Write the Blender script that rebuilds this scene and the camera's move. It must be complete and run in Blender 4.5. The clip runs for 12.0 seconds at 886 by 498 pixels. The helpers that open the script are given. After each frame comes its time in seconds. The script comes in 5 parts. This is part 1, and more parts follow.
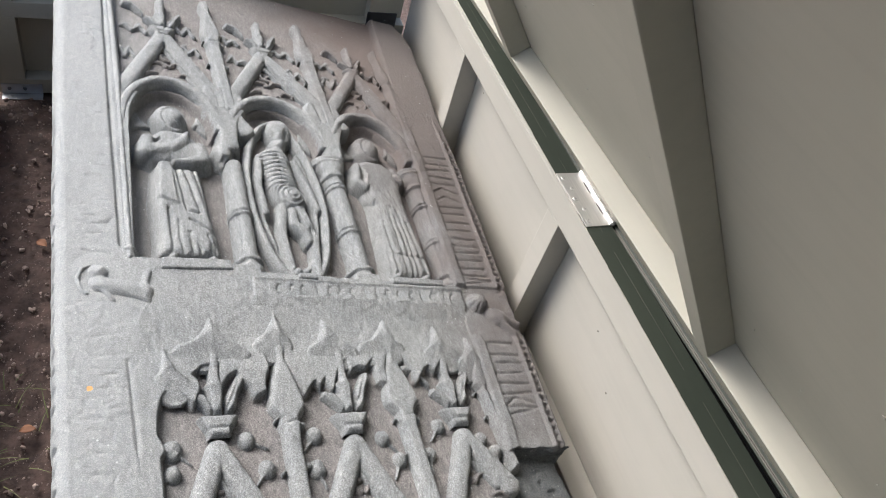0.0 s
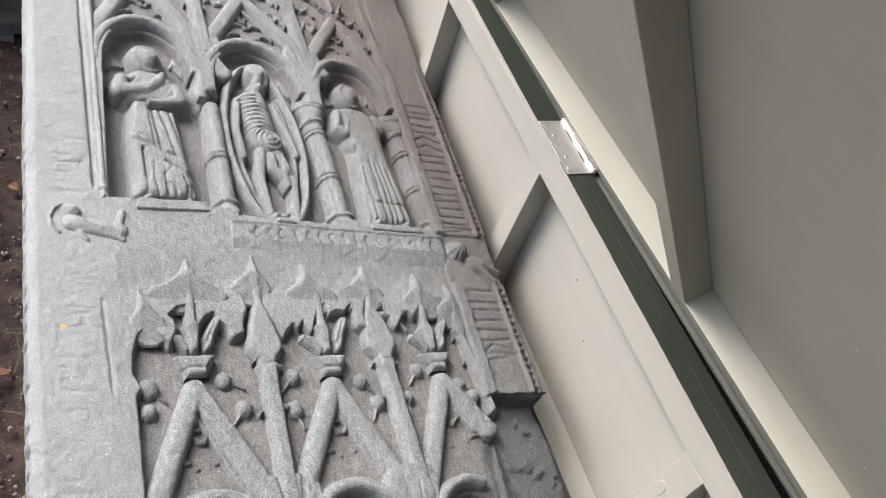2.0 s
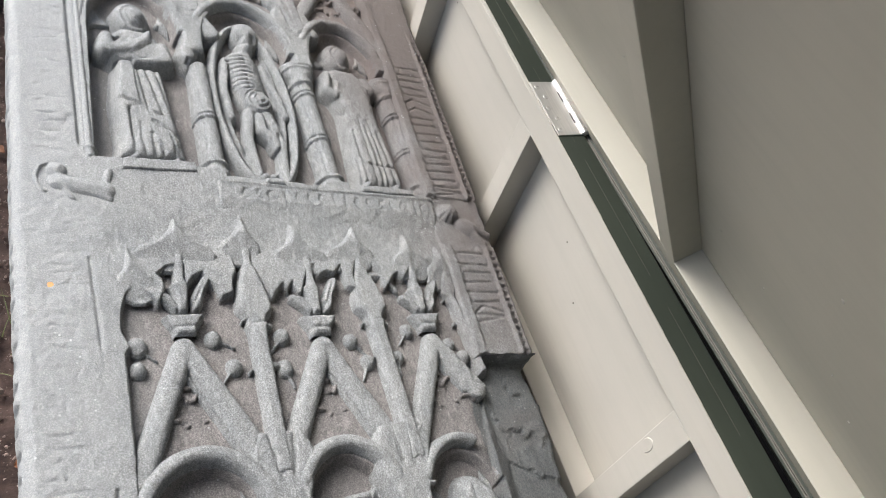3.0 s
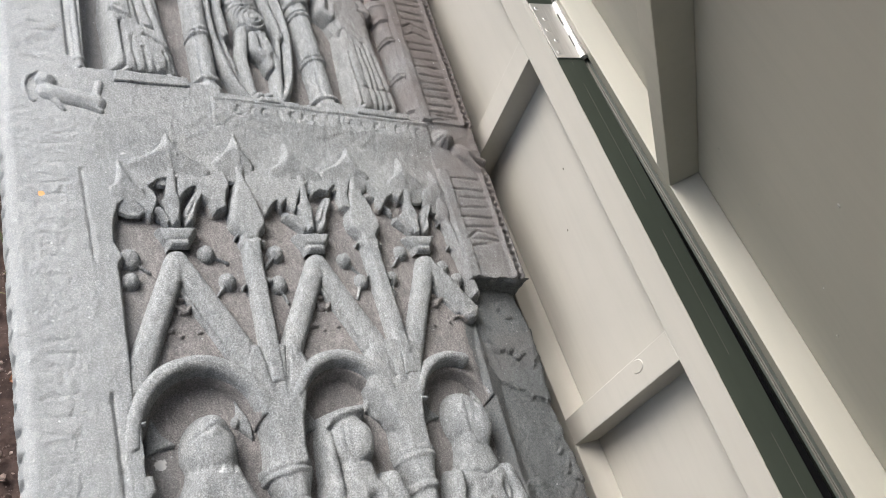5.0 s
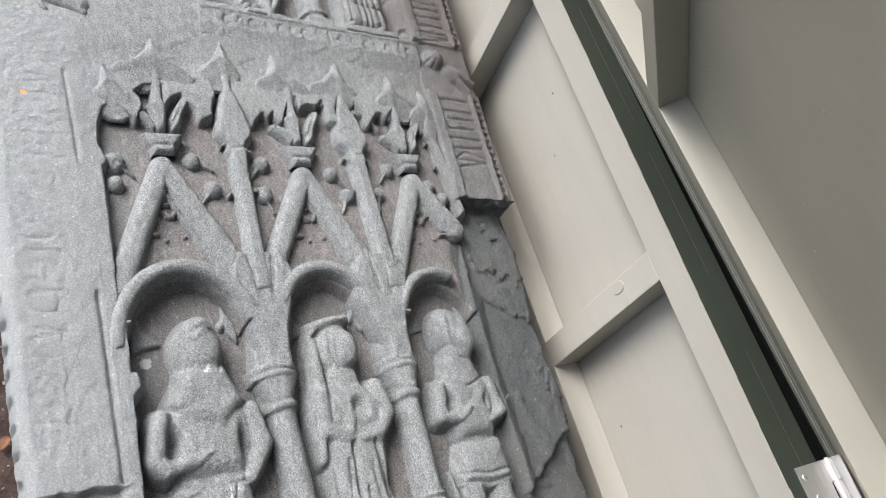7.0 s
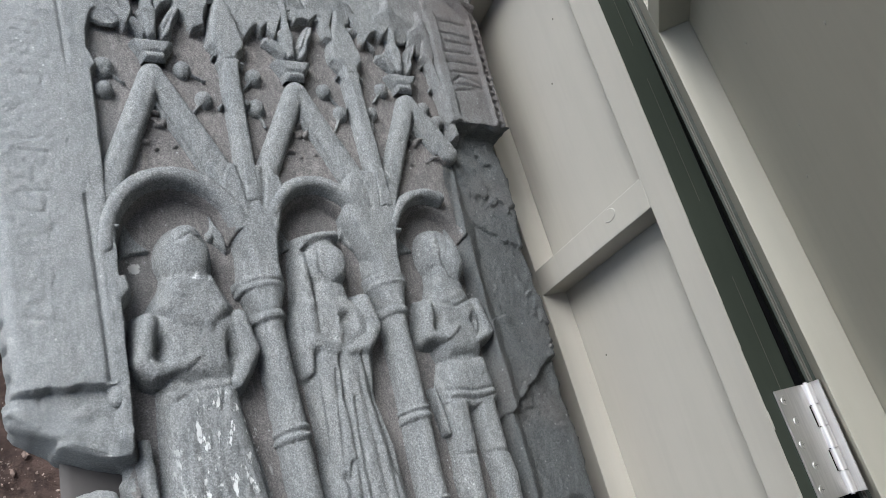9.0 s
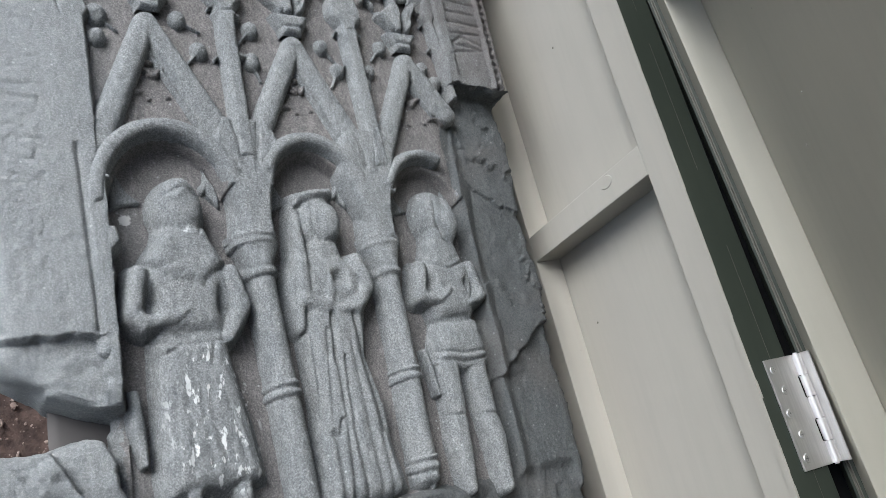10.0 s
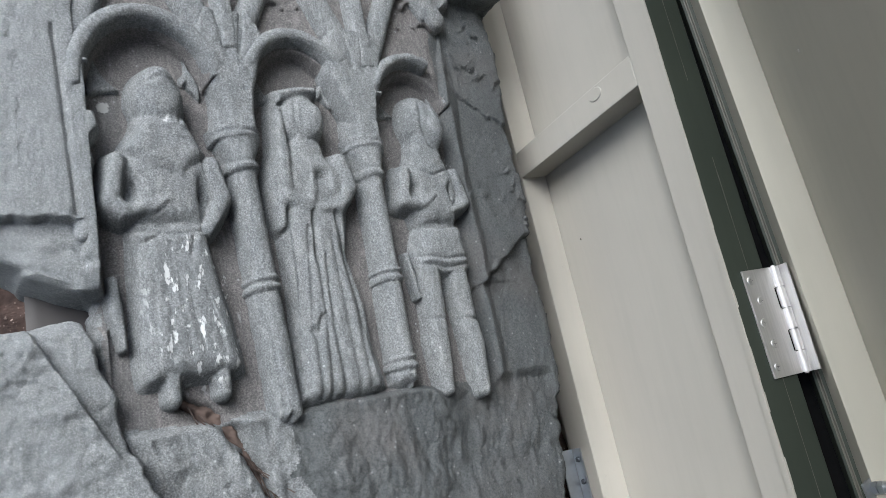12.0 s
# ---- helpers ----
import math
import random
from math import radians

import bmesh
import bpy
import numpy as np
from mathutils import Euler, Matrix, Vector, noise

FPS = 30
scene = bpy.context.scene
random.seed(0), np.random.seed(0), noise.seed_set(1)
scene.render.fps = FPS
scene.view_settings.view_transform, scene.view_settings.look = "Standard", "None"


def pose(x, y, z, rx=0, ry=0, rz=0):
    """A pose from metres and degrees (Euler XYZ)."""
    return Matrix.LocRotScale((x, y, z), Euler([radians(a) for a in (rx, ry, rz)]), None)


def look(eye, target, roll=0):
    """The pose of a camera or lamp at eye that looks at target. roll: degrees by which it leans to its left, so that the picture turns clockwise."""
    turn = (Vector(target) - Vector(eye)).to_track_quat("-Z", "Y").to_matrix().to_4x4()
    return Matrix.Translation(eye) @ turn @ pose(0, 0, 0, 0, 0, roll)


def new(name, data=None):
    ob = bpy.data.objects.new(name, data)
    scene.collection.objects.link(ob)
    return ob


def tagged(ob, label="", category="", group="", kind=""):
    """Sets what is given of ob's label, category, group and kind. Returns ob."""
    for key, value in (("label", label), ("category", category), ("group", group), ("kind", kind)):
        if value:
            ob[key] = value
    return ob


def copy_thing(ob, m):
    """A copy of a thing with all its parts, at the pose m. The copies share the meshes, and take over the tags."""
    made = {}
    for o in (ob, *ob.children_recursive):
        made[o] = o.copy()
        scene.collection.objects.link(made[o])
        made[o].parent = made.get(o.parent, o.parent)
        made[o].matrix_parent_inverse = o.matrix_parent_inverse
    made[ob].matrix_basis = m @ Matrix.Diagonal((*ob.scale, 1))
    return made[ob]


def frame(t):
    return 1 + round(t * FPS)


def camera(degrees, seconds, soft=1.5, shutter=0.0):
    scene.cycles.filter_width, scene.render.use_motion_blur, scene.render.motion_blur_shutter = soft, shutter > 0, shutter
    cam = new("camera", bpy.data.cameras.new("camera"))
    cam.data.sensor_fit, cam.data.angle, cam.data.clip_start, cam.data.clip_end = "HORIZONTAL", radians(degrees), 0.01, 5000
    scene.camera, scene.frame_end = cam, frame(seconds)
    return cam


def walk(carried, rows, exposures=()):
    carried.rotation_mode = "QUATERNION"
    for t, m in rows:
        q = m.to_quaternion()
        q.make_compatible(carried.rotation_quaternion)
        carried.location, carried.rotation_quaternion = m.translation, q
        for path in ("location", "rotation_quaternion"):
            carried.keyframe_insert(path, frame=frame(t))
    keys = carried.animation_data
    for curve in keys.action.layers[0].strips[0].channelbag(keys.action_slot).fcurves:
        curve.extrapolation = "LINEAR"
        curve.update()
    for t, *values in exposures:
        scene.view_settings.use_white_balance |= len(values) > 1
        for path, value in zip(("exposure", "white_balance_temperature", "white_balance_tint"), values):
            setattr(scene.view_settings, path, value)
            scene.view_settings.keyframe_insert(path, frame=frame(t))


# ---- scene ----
cam = camera(61.0, 12.0, soft=0.7)
# The slab lies rolled by ROLL degrees against the level box; S carries slab coordinates into the world.
ROLL = 11.4
S = Matrix.Translation((0.70, 0, 0.583)) @ pose(0, 0, 0, 0, ROLL, 0) @ Matrix.Translation((-0.70, 0, -0.583))
PATH = [
    (0, (-0.239, 0.412, 1.312), (0.756, 1.638, 0.084), 32.0),
    (0.5, (-0.238, 0.412, 1.309), (0.769, 1.618, 0.071), 32.8),
    (1, (-0.232, 0.407, 1.304), (0.782, 1.592, 0.053), 33.4),
    (1.5, (-0.232, 0.404, 1.299), (0.797, 1.565, 0.036), 34.2),
    (2, (-0.23, 0.393, 1.287), (0.815, 1.53, 0.016), 34.9),
    (2.5, (-0.228, 0.386, 1.28), (0.831, 1.491, -0.008), 35.6),
    (3, (-0.224, 0.378, 1.274), (0.843, 1.451, -0.033), 36.4),
    (5, (-0.219, 0.341, 1.242), (0.865, 1.302, -0.137), 39.7),
    (5.5, (-0.22, 0.333, 1.234), (0.874, 1.265, -0.157), 40.8),
    (6, (-0.221, 0.325, 1.232), (0.883, 1.22, -0.175), 42.3),
    (6.5, (-0.219, 0.312, 1.226), (0.892, 1.177, -0.194), 43.5),
    (7, (-0.221, 0.298, 1.219), (0.898, 1.127, -0.216), 44.8),
    (7.5, (-0.22, 0.284, 1.217), (0.902, 1.083, -0.234), 46.1),
    (9.5, (-0.212, 0.254, 1.194), (0.925, 0.921, -0.311), 51.8),
    (10, (-0.21, 0.249, 1.189), (0.934, 0.878, -0.327), 53.9),
    (10.5, (-0.205, 0.24, 1.184), (0.94, 0.837, -0.343), 55.5),
    (11, (-0.203, 0.23, 1.182), (0.947, 0.783, -0.358), 57.6),
    (11.5, (-0.202, 0.214, 1.177), (0.956, 0.731, -0.37), 59.0),
    (12, (-0.201, 0.201, 1.172), (0.965, 0.672, -0.383), 60.9),
]
walk(cam, [(t, S @ look(eye, target, roll)) for t, eye, target, roll in PATH],
     [(0.0, 1.27, 6480, 10), (5.6, 1.30, 6450, 10), (7.4, 1.14, 6260, 9), (9.4, 0.79, 6000, 7), (12.0, 0.80, 5960, 7)])

# ---- light ----
world = bpy.data.worlds.new("overcast_sky")
scene.world = world
world.use_nodes = True
sky = world.node_tree.nodes.new("ShaderNodeTexSky")
sky.sky_type = "NISHITA"
sky.sun_disc = False
SUN_DIR = Vector((-0.47, 0.49, 0.74)).normalized()
sky.sun_elevation = math.asin(SUN_DIR.z)
sky.sun_rotation = math.atan2(SUN_DIR.x, SUN_DIR.y)
sky.air_density, sky.dust_density, sky.ozone_density = 1.0, 4.0, 1.0
bg = world.node_tree.nodes["Background"]
bg.inputs["Strength"].default_value = 0.135
world.node_tree.links.new(sky.outputs[0], bg.inputs["Color"])
sun = new("sun", bpy.data.lights.new("sun", "SUN"))
sun.data.energy, sun.data.angle, sun.data.color = 3.0, radians(38), (1.0, 0.98, 0.96)
sun.matrix_world = look((0, 0, 0), -SUN_DIR) @ pose(0, 0, 0)
scene.view_settings.exposure = 0.0


# ---- materials ----
def material(name, rough=0.8, metal=0.0):
    m = bpy.data.materials.new(name)
    m.use_nodes = True
    t = m.node_tree
    b = t.nodes["Principled BSDF"]
    b.inputs["Roughness"].default_value = rough
    b.inputs["Metallic"].default_value = metal
    return m, t, b


def node(t, kind, **inputs):
    n = t.nodes.new(kind)
    for k, v in inputs.items():
        n.inputs[k.replace("_", " ")].default_value = v
    return n


def noise_of(t, vec, scale, detail=4, rough=0.55):
    n = node(t, "ShaderNodeTexNoise", Scale=scale, Detail=detail, Roughness=rough)
    t.links.new(vec, n.inputs["Vector"])
    return n.outputs["Fac"]


def ramp(t, fac, lo, hi, a=(0, 0, 0, 1), b=(1, 1, 1, 1)):
    r = t.nodes.new("ShaderNodeValToRGB")
    r.color_ramp.elements[0].position, r.color_ramp.elements[1].position = lo, hi
    r.color_ramp.elements[0].color, r.color_ramp.elements[1].color = a, b
    t.links.new(fac, r.inputs["Fac"])
    return r.outputs["Color"]


def mix(t, fac, a, b):
    m = t.nodes.new("ShaderNodeMix")
    m.data_type = "RGBA"
    for sock, v in ((m.inputs["Factor"], fac), (m.inputs["A"], a), (m.inputs["B"], b)):
        if isinstance(v, (float, int)):
            sock.default_value = v
        elif isinstance(v, tuple):
            sock.default_value = (*v[:3], 1)
        else:
            t.links.new(v, sock)
    return m.outputs["Result"]


def calc(t, op, a, b=0.0):
    m = t.nodes.new("ShaderNodeMath")
    m.operation = op
    for sock, v in zip(m.inputs, (a, b)):
        if isinstance(v, (float, int)):
            sock.default_value = v
        else:
            t.links.new(v, sock)
    return m.outputs[0]


def bump(t, b, height, strength, distance, before=None):
    n = node(t, "ShaderNodeBump", Strength=strength, Distance=distance)
    t.links.new(height, n.inputs["Height"])
    if before:
        t.links.new(before, n.inputs["Normal"])
    t.links.new(n.outputs["Normal"], b.inputs["Normal"])
    return n.outputs["Normal"]


def coords(t):
    c = t.nodes.new("ShaderNodeTexCoord")
    return c.outputs["Object"]


def near(t, vec, centre, reach):
    """1 at centre, falling to 0 at reach (per axis), in object coordinates."""
    m = t.nodes.new("ShaderNodeMapping")
    m.vector_type = "POINT"
    m.inputs["Scale"].default_value = [1 / r for r in reach]
    m.inputs["Location"].default_value = [-c / r for c, r in zip(centre, reach)]
    t.links.new(vec, m.inputs["Vector"])
    g = t.nodes.new("ShaderNodeTexGradient")
    g.gradient_type = "SPHERICAL"
    t.links.new(m.outputs[0], g.inputs["Vector"])
    return g.outputs["Fac"]


def stone_material(name, a, b, brown, brown_amount):
    m, t, p = material(name, 0.86)
    v = coords(t)
    col = mix(t, ramp(t, noise_of(t, v, 5, 6), 0.3, 0.7), a, b)
    fine = noise_of(t, v, 430, 4, 0.9)
    col = mix(t, ramp(t, fine, 0.40, 0.56), tuple(c * 0.50 for c in a), col)
    col = mix(t, calc(t, "MULTIPLY", ramp(t, fine, 0.54, 0.64), 0.55), col, tuple(c * 1.7 for c in b))
    blot = noise_of(t, v, 45, 5, 0.7)
    col = mix(t, calc(t, "MULTIPLY", ramp(t, blot, 0.5, 0.72), 0.35), col, tuple(c * 0.7 for c in a))
    # short streaks of the bedding, lying along the slab
    bed = t.nodes.new("ShaderNodeMapping")
    bed.inputs["Scale"].default_value = (150, 48, 90)
    bed.inputs["Rotation"].default_value = (0, 0, radians(14))
    t.links.new(v, bed.inputs["Vector"])
    streaky = noise_of(t, bed.outputs[0], 1.0, 5, 0.7)
    col = mix(t, calc(t, "MULTIPLY", ramp(t, streaky, 0.52, 0.70), 0.45), col, tuple(c * 1.4 for c in b))
    col = mix(t, calc(t, "MULTIPLY", ramp(t, streaky, 0.30, 0.46, (1, 1, 1, 1), (0, 0, 0, 1)), 0.5), col, tuple(c * 0.55 for c in a))
    # brown weathering: stronger along the outer edge towards the head
    sep = t.nodes.new("ShaderNodeSeparateXYZ")
    t.links.new(v, sep.inputs[0])
    side = calc(t, "ADD", calc(t, "MULTIPLY", calc(t, "SUBTRACT", sep.outputs["X"], 0.50), 3.0),
                calc(t, "MULTIPLY", calc(t, "SUBTRACT", sep.outputs["Y"], 1.35), 0.55))
    side = calc(t, "ADD", side, calc(t, "MULTIPLY", noise_of(t, v, 9, 4), 0.9))
    col = mix(t, calc(t, "MULTIPLY", ramp(t, side, 0.25, 1.15), brown_amount), col, brown)
    # paler towards the open margin: bleaching, with the stronger light there put into colour
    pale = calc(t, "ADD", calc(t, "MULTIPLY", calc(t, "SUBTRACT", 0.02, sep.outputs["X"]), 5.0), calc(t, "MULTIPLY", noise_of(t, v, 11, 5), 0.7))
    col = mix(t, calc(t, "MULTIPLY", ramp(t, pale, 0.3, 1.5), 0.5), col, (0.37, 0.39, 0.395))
    # pale dust and lichen specks
    vor = node(t, "ShaderNodeTexVoronoi", Scale=75.0)
    t.links.new(v, vor.inputs["Vector"])
    speck = calc(t, "MULTIPLY", ramp(t, vor.outputs["Distance"], 0.05, 0.15, (1, 1, 1, 1), (0, 0, 0, 1)),
                 ramp(t, noise_of(t, v, 14, 3), 0.50, 0.62))
    col = mix(t, calc(t, "MULTIPLY", speck, 0.75), col, (0.62, 0.65, 0.66))
    # white streaks on the robe of the bearded knight's tunic, a white spot, an orange lichen
    streak = calc(t, "MULTIPLY", near(t, v, (0.085, 0.405, 0.02), (0.075, 0.12, 0.2)), 2.0)
    sm = t.nodes.new("ShaderNodeMapping")
    sm.inputs["Scale"].default_value = (130, 62, 60)
    t.links.new(v, sm.inputs["Vector"])
    streak = calc(t, "MULTIPLY", ramp(t, streak, 0.1, 0.7), ramp(t, noise_of(t, sm.outputs[0], 1.0, 3), 0.58, 0.64))
    col = mix(t, streak, col, (0.72, 0.74, 0.74))
    for centre, reach, tint in (((0.006, 0.676, -0.035), (0.012, 0.012, 0.05), (0.8, 0.8, 0.78)),
                                ((0.071, 0.648, 0.03), (0.012, 0.016, 0.05), (0.75, 0.77, 0.77)),
                                ((-0.123, 1.071, 0.0), (0.007, 0.007, 0.03), (0.75, 0.38, 0.12))):
        spot = calc(t, "ADD", near(t, v, centre, reach), calc(t, "MULTIPLY", calc(t, "SUBTRACT", noise_of(t, v, 190, 2), 0.5), 0.8))
        col = mix(t, calc(t, "MULTIPLY", ramp(t, spot, 0.28, 0.45), 0.85), col, tint)
    t.links.new(col, p.inputs["Base Color"])
    n1 = bump(t, p, noise_of(t, v, 480, 4, 0.8), 1.0, 0.0038)
    bump(t, p, mix(t, 0.5, noise_of(t, v, 130, 6, 0.75), streaky), 1.0, 0.0030, n1)
    return m


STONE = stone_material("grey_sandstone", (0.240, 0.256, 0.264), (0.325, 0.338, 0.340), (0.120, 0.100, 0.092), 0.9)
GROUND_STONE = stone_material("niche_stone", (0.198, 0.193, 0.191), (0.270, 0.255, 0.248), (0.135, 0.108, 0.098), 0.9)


def fracture_material():
    m, t, p = material("fractured_stone", 0.85)
    v = coords(t)
    mp = t.nodes.new("ShaderNodeMapping")
    mp.inputs["Scale"].default_value = (2.2, 1.0, 2.0)
    mp.inputs["Rotation"].default_value = (0, 0, radians(-22))
    t.links.new(v, mp.inputs["Vector"])
    w = mp.outputs[0]
    col = mix(t, ramp(t, noise_of(t, w, 9, 7, 0.65), 0.3, 0.72), (0.118, 0.128, 0.131), (0.192, 0.206, 0.208))
    col = mix(t, ramp(t, noise_of(t, v, 300, 5, 0.85), 0.38, 0.58), (0.07, 0.078, 0.081), col)
    col = mix(t, calc(t, "MULTIPLY", ramp(t, noise_of(t, v, 7, 4), 0.5, 0.75), 0.4), col, (0.18, 0.158, 0.146))
    vor = node(t, "ShaderNodeTexVoronoi", Scale=60.0)
    t.links.new(v, vor.inputs["Vector"])
    col = mix(t, calc(t, "MULTIPLY", ramp(t, vor.outputs["Distance"], 0.05, 0.13, (1, 1, 1, 1), (0, 0, 0, 1)), 0.35), col, (0.6, 0.62, 0.62))
    t.links.new(col, p.inputs["Base Color"])
    n1 = bump(t, p, noise_of(t, w, 80, 7, 0.75), 1.0, 0.006)
    bump(t, p, noise_of(t, v, 320, 4, 0.75), 1.0, 0.0045, n1)
    return m


FRACTURE = fracture_material()


def paint_material(name, a, b, rough=0.45, dirt=0.25):
    m, t, p = material(name, rough)
    v = coords(t)
    col = mix(t, ramp(t, noise_of(t, v, 3.5, 4), 0.3, 0.7), a, b)
    mp = t.nodes.new("ShaderNodeMapping")
    mp.inputs["Scale"].default_value = (60, 5, 60)
    t.links.new(v, mp.inputs["Vector"])
    grain = noise_of(t, mp.outputs[0], 1.0, 5)
    col = mix(t, calc(t, "MULTIPLY", ramp(t, grain, 0.45, 0.75), dirt), col, tuple(c * 0.86 for c in a))
    scuff = ramp(t, noise_of(t, v, 38, 5, 0.7), 0.70, 0.74)
    col = mix(t, calc(t, "MULTIPLY", scuff, 0.25), col, tuple(c * 0.72 for c in a))
    t.links.new(col, p.inputs["Base Color"])
    n1 = bump(t, p, grain, 0.12, 0.001)
    bump(t, p, noise_of(t, v, 220, 3), 0.08, 0.0006, n1)
    return m


CREAM = paint_material("cream_paint", (0.395, 0.381, 0.339), (0.43, 0.414, 0.368))
LID_PAINT = paint_material("lid_paint", (0.390, 0.376, 0.312), (0.425, 0.409, 0.34), 0.55)
GREEN = paint_material("green_paint", (0.032, 0.040, 0.031), (0.043, 0.052, 0.04), 0.5, 0.5)
GREEN.node_tree.nodes["Principled BSDF"].inputs["Specular IOR Level"].default_value = 0.3
OLIVE = paint_material("olive_paint", (0.11, 0.105, 0.085), (0.135, 0.13, 0.105), 0.5)


def steel_material(name, col, rough, scale):
    m, t, p = material(name, rough, 1.0)
    v = coords(t)
    mp = t.nodes.new("ShaderNodeMapping")
    mp.inputs["Scale"].default_value = scale
    t.links.new(v, mp.inputs["Vector"])
    g = noise_of(t, mp.outputs[0], 1.0, 4)
    t.links.new(mix(t, ramp(t, g, 0.3, 0.7), tuple(c * 0.85 for c in col), col), p.inputs["Base Color"])
    rr = t.nodes.new("ShaderNodeMapRange")
    rr.inputs["To Min"].default_value, rr.inputs["To Max"].default_value = rough * 0.8, rough * 1.3
    t.links.new(g, rr.inputs["Value"])
    t.links.new(rr.outputs[0], p.inputs["Roughness"])
    return m


STEEL = steel_material("brushed_steel", (0.78, 0.77, 0.76), 0.5, (400, 20, 400))
ZINC = steel_material("galvanised_steel", (0.52, 0.55, 0.58), 0.38, (50, 50, 50))
DARK_STEEL = steel_material("dark_steel", (0.16, 0.17, 0.19), 0.45, (40, 40, 40))


def soil_material():
    m, t, p = material("dark_soil", 0.95)
    v = coords(t)
    col = mix(t, ramp(t, noise_of(t, v, 22, 8, 0.7), 0.3, 0.7), (0.022, 0.014, 0.012), (0.125, 0.083, 0.070))
    vor = node(t, "ShaderNodeTexVoronoi", Scale=160.0)
    t.links.new(v, vor.inputs["Vector"])
    fleck = calc(t, "MULTIPLY", ramp(t, vor.outputs["Distance"], 0.1, 0.25, (1, 1, 1, 1), (0, 0, 0, 1)), ramp(t, noise_of(t, v, 30, 3), 0.47, 0.56))
    col = mix(t, calc(t, "MULTIPLY", fleck, 0.6), col, (0.42, 0.34, 0.30))
    t.links.new(col, p.inputs["Base Color"])
    n1 = bump(t, p, noise_of(t, v, 70, 6, 0.7), 1.0, 0.008)
    bump(t, p, noise_of(t, v, 320, 3, 0.7), 0.8, 0.003, n1)
    return m


SOIL = soil_material()


def plain_varied(name, a, b, scale=40, rough=0.85):
    m, t, p = material(name, rough)
    v = coords(t)
    info = t.nodes.new("ShaderNodeNewGeometry")
    col = mix(t, info.outputs["Random Per Island"], a, b)
    col = mix(t, calc(t, "MULTIPLY", ramp(t, noise_of(t, v, scale, 4), 0.35, 0.7), 0.5), col, tuple(c * 0.6 for c in a))
    t.links.new(col, p.inputs["Base Color"])
    bump(t, p, noise_of(t, v, scale * 3, 4), 0.5, 0.002)
    return m


PEBBLE = plain_varied("pebble", (0.14, 0.095, 0.08), (0.48, 0.39, 0.34), 120)
LEAF = plain_varied("dead_leaf", (0.16, 0.06, 0.03), (0.24, 0.11, 0.05), 60, 0.7)
GRASS = plain_varied("grass_blade", (0.06, 0.09, 0.02), (0.16, 0.16, 0.06), 60, 0.6)
DIRT = plain_varied("brown_dirt", (0.04, 0.029, 0.024), (0.12, 0.085, 0.07), 90)
BASE_STONE = plain_varied("base_stone", (0.075, 0.07, 0.068), (0.10, 0.092, 0.09), 8, 0.9)
# near-black, for the unseen walls that block light
BLOCKER = plain_varied("dark_blocker", (0.022, 0.023, 0.025), (0.03, 0.031, 0.034), 3, 0.9)
# matt black for strips that stand in for the darkness of gaps
GAP_BLACK = plain_varied("gap_black", (0.006, 0.006, 0.006), (0.010, 0.010, 0.010), 30, 0.95)
GAP_BLACK.node_tree.nodes["Principled BSDF"].inputs["Specular IOR Level"].default_value = 0.05


# ---- mesh helpers ----
def part(name, bm, mat, parent=None, label="", smooth=False):
    me = bpy.data.meshes.new(name)
    bm.normal_update()
    for f in bm.faces:
        f.smooth = smooth
    bm.to_mesh(me)
    bm.free()
    me.materials.append(mat)
    ob = new(name, me)
    if parent:
        ob.parent = parent
    if label:
        ob["label"] = label
    return ob


def thing(name, label, category, group="", kind="", m=Matrix()):
    e = new(name)
    e.empty_display_size = 0.05
    e.matrix_basis = m
    return tagged(e, label, category, group, kind)


def add_box(bm, lo, hi, bevel=0.0, m=Matrix()):
    c = [(a + b) / 2 for a, b in zip(lo, hi)]
    d = [abs(b - a) for a, b in zip(lo, hi)]
    r = bmesh.ops.create_cube(bm, size=1, matrix=m @ Matrix.Translation(c) @ Matrix.Diagonal((*d, 1)))
    if bevel:
        edges = {e for v in r["verts"] for e in v.link_edges}
        bmesh.ops.bevel(bm, geom=list(edges), offset=bevel, segments=2, affect="EDGES", profile=0.6)
    return bm


def boxed(lo, hi, bevel=0.003, m=Matrix()):
    return add_box(bmesh.new(), lo, hi, bevel, m)


def add_cyl(bm, a, b, r, r2=None, seg=20):
    a, b = Vector(a), Vector(b)
    q = (b - a).to_track_quat("Z", "Y").to_matrix().to_4x4()
    return bmesh.ops.create_cone(bm, cap_ends=True, segments=seg, radius1=r, radius2=r if r2 is None else r2, depth=(b - a).length,
                                 matrix=Matrix.Translation((a + b) / 2) @ q)


# ---- carving in relief: heights over the slab's plane, from strokes ----
def lattice(seed, n=64):
    return np.random.RandomState(seed).rand(n, n)


def value_noise(X, Y, scale, seed):
    L = lattice(seed)
    x, y = X * scale + 17.3, Y * scale + 9.1
    i, j = np.floor(x).astype(int), np.floor(y).astype(int)
    u, v = x - i, y - j
    u, v = u * u * (3 - 2 * u), v * v * (3 - 2 * v)
    a, b = L[i % 64, j % 64], L[(i + 1) % 64, j % 64]
    c, d = L[i % 64, (j + 1) % 64], L[(i + 1) % 64, (j + 1) % 64]
    return (a * (1 - u) + b * u) * (1 - v) + (c * (1 - u) + d * u) * v


def fbm(X, Y, scale, seed, octaves=4):
    s, amp, tot = 0, 1.0, 0
    for k in range(octaves):
        s = s + amp * (value_noise(X, Y, scale * 2**k, seed + k) - 0.5)
        tot += amp
        amp *= 0.55
    return s / tot


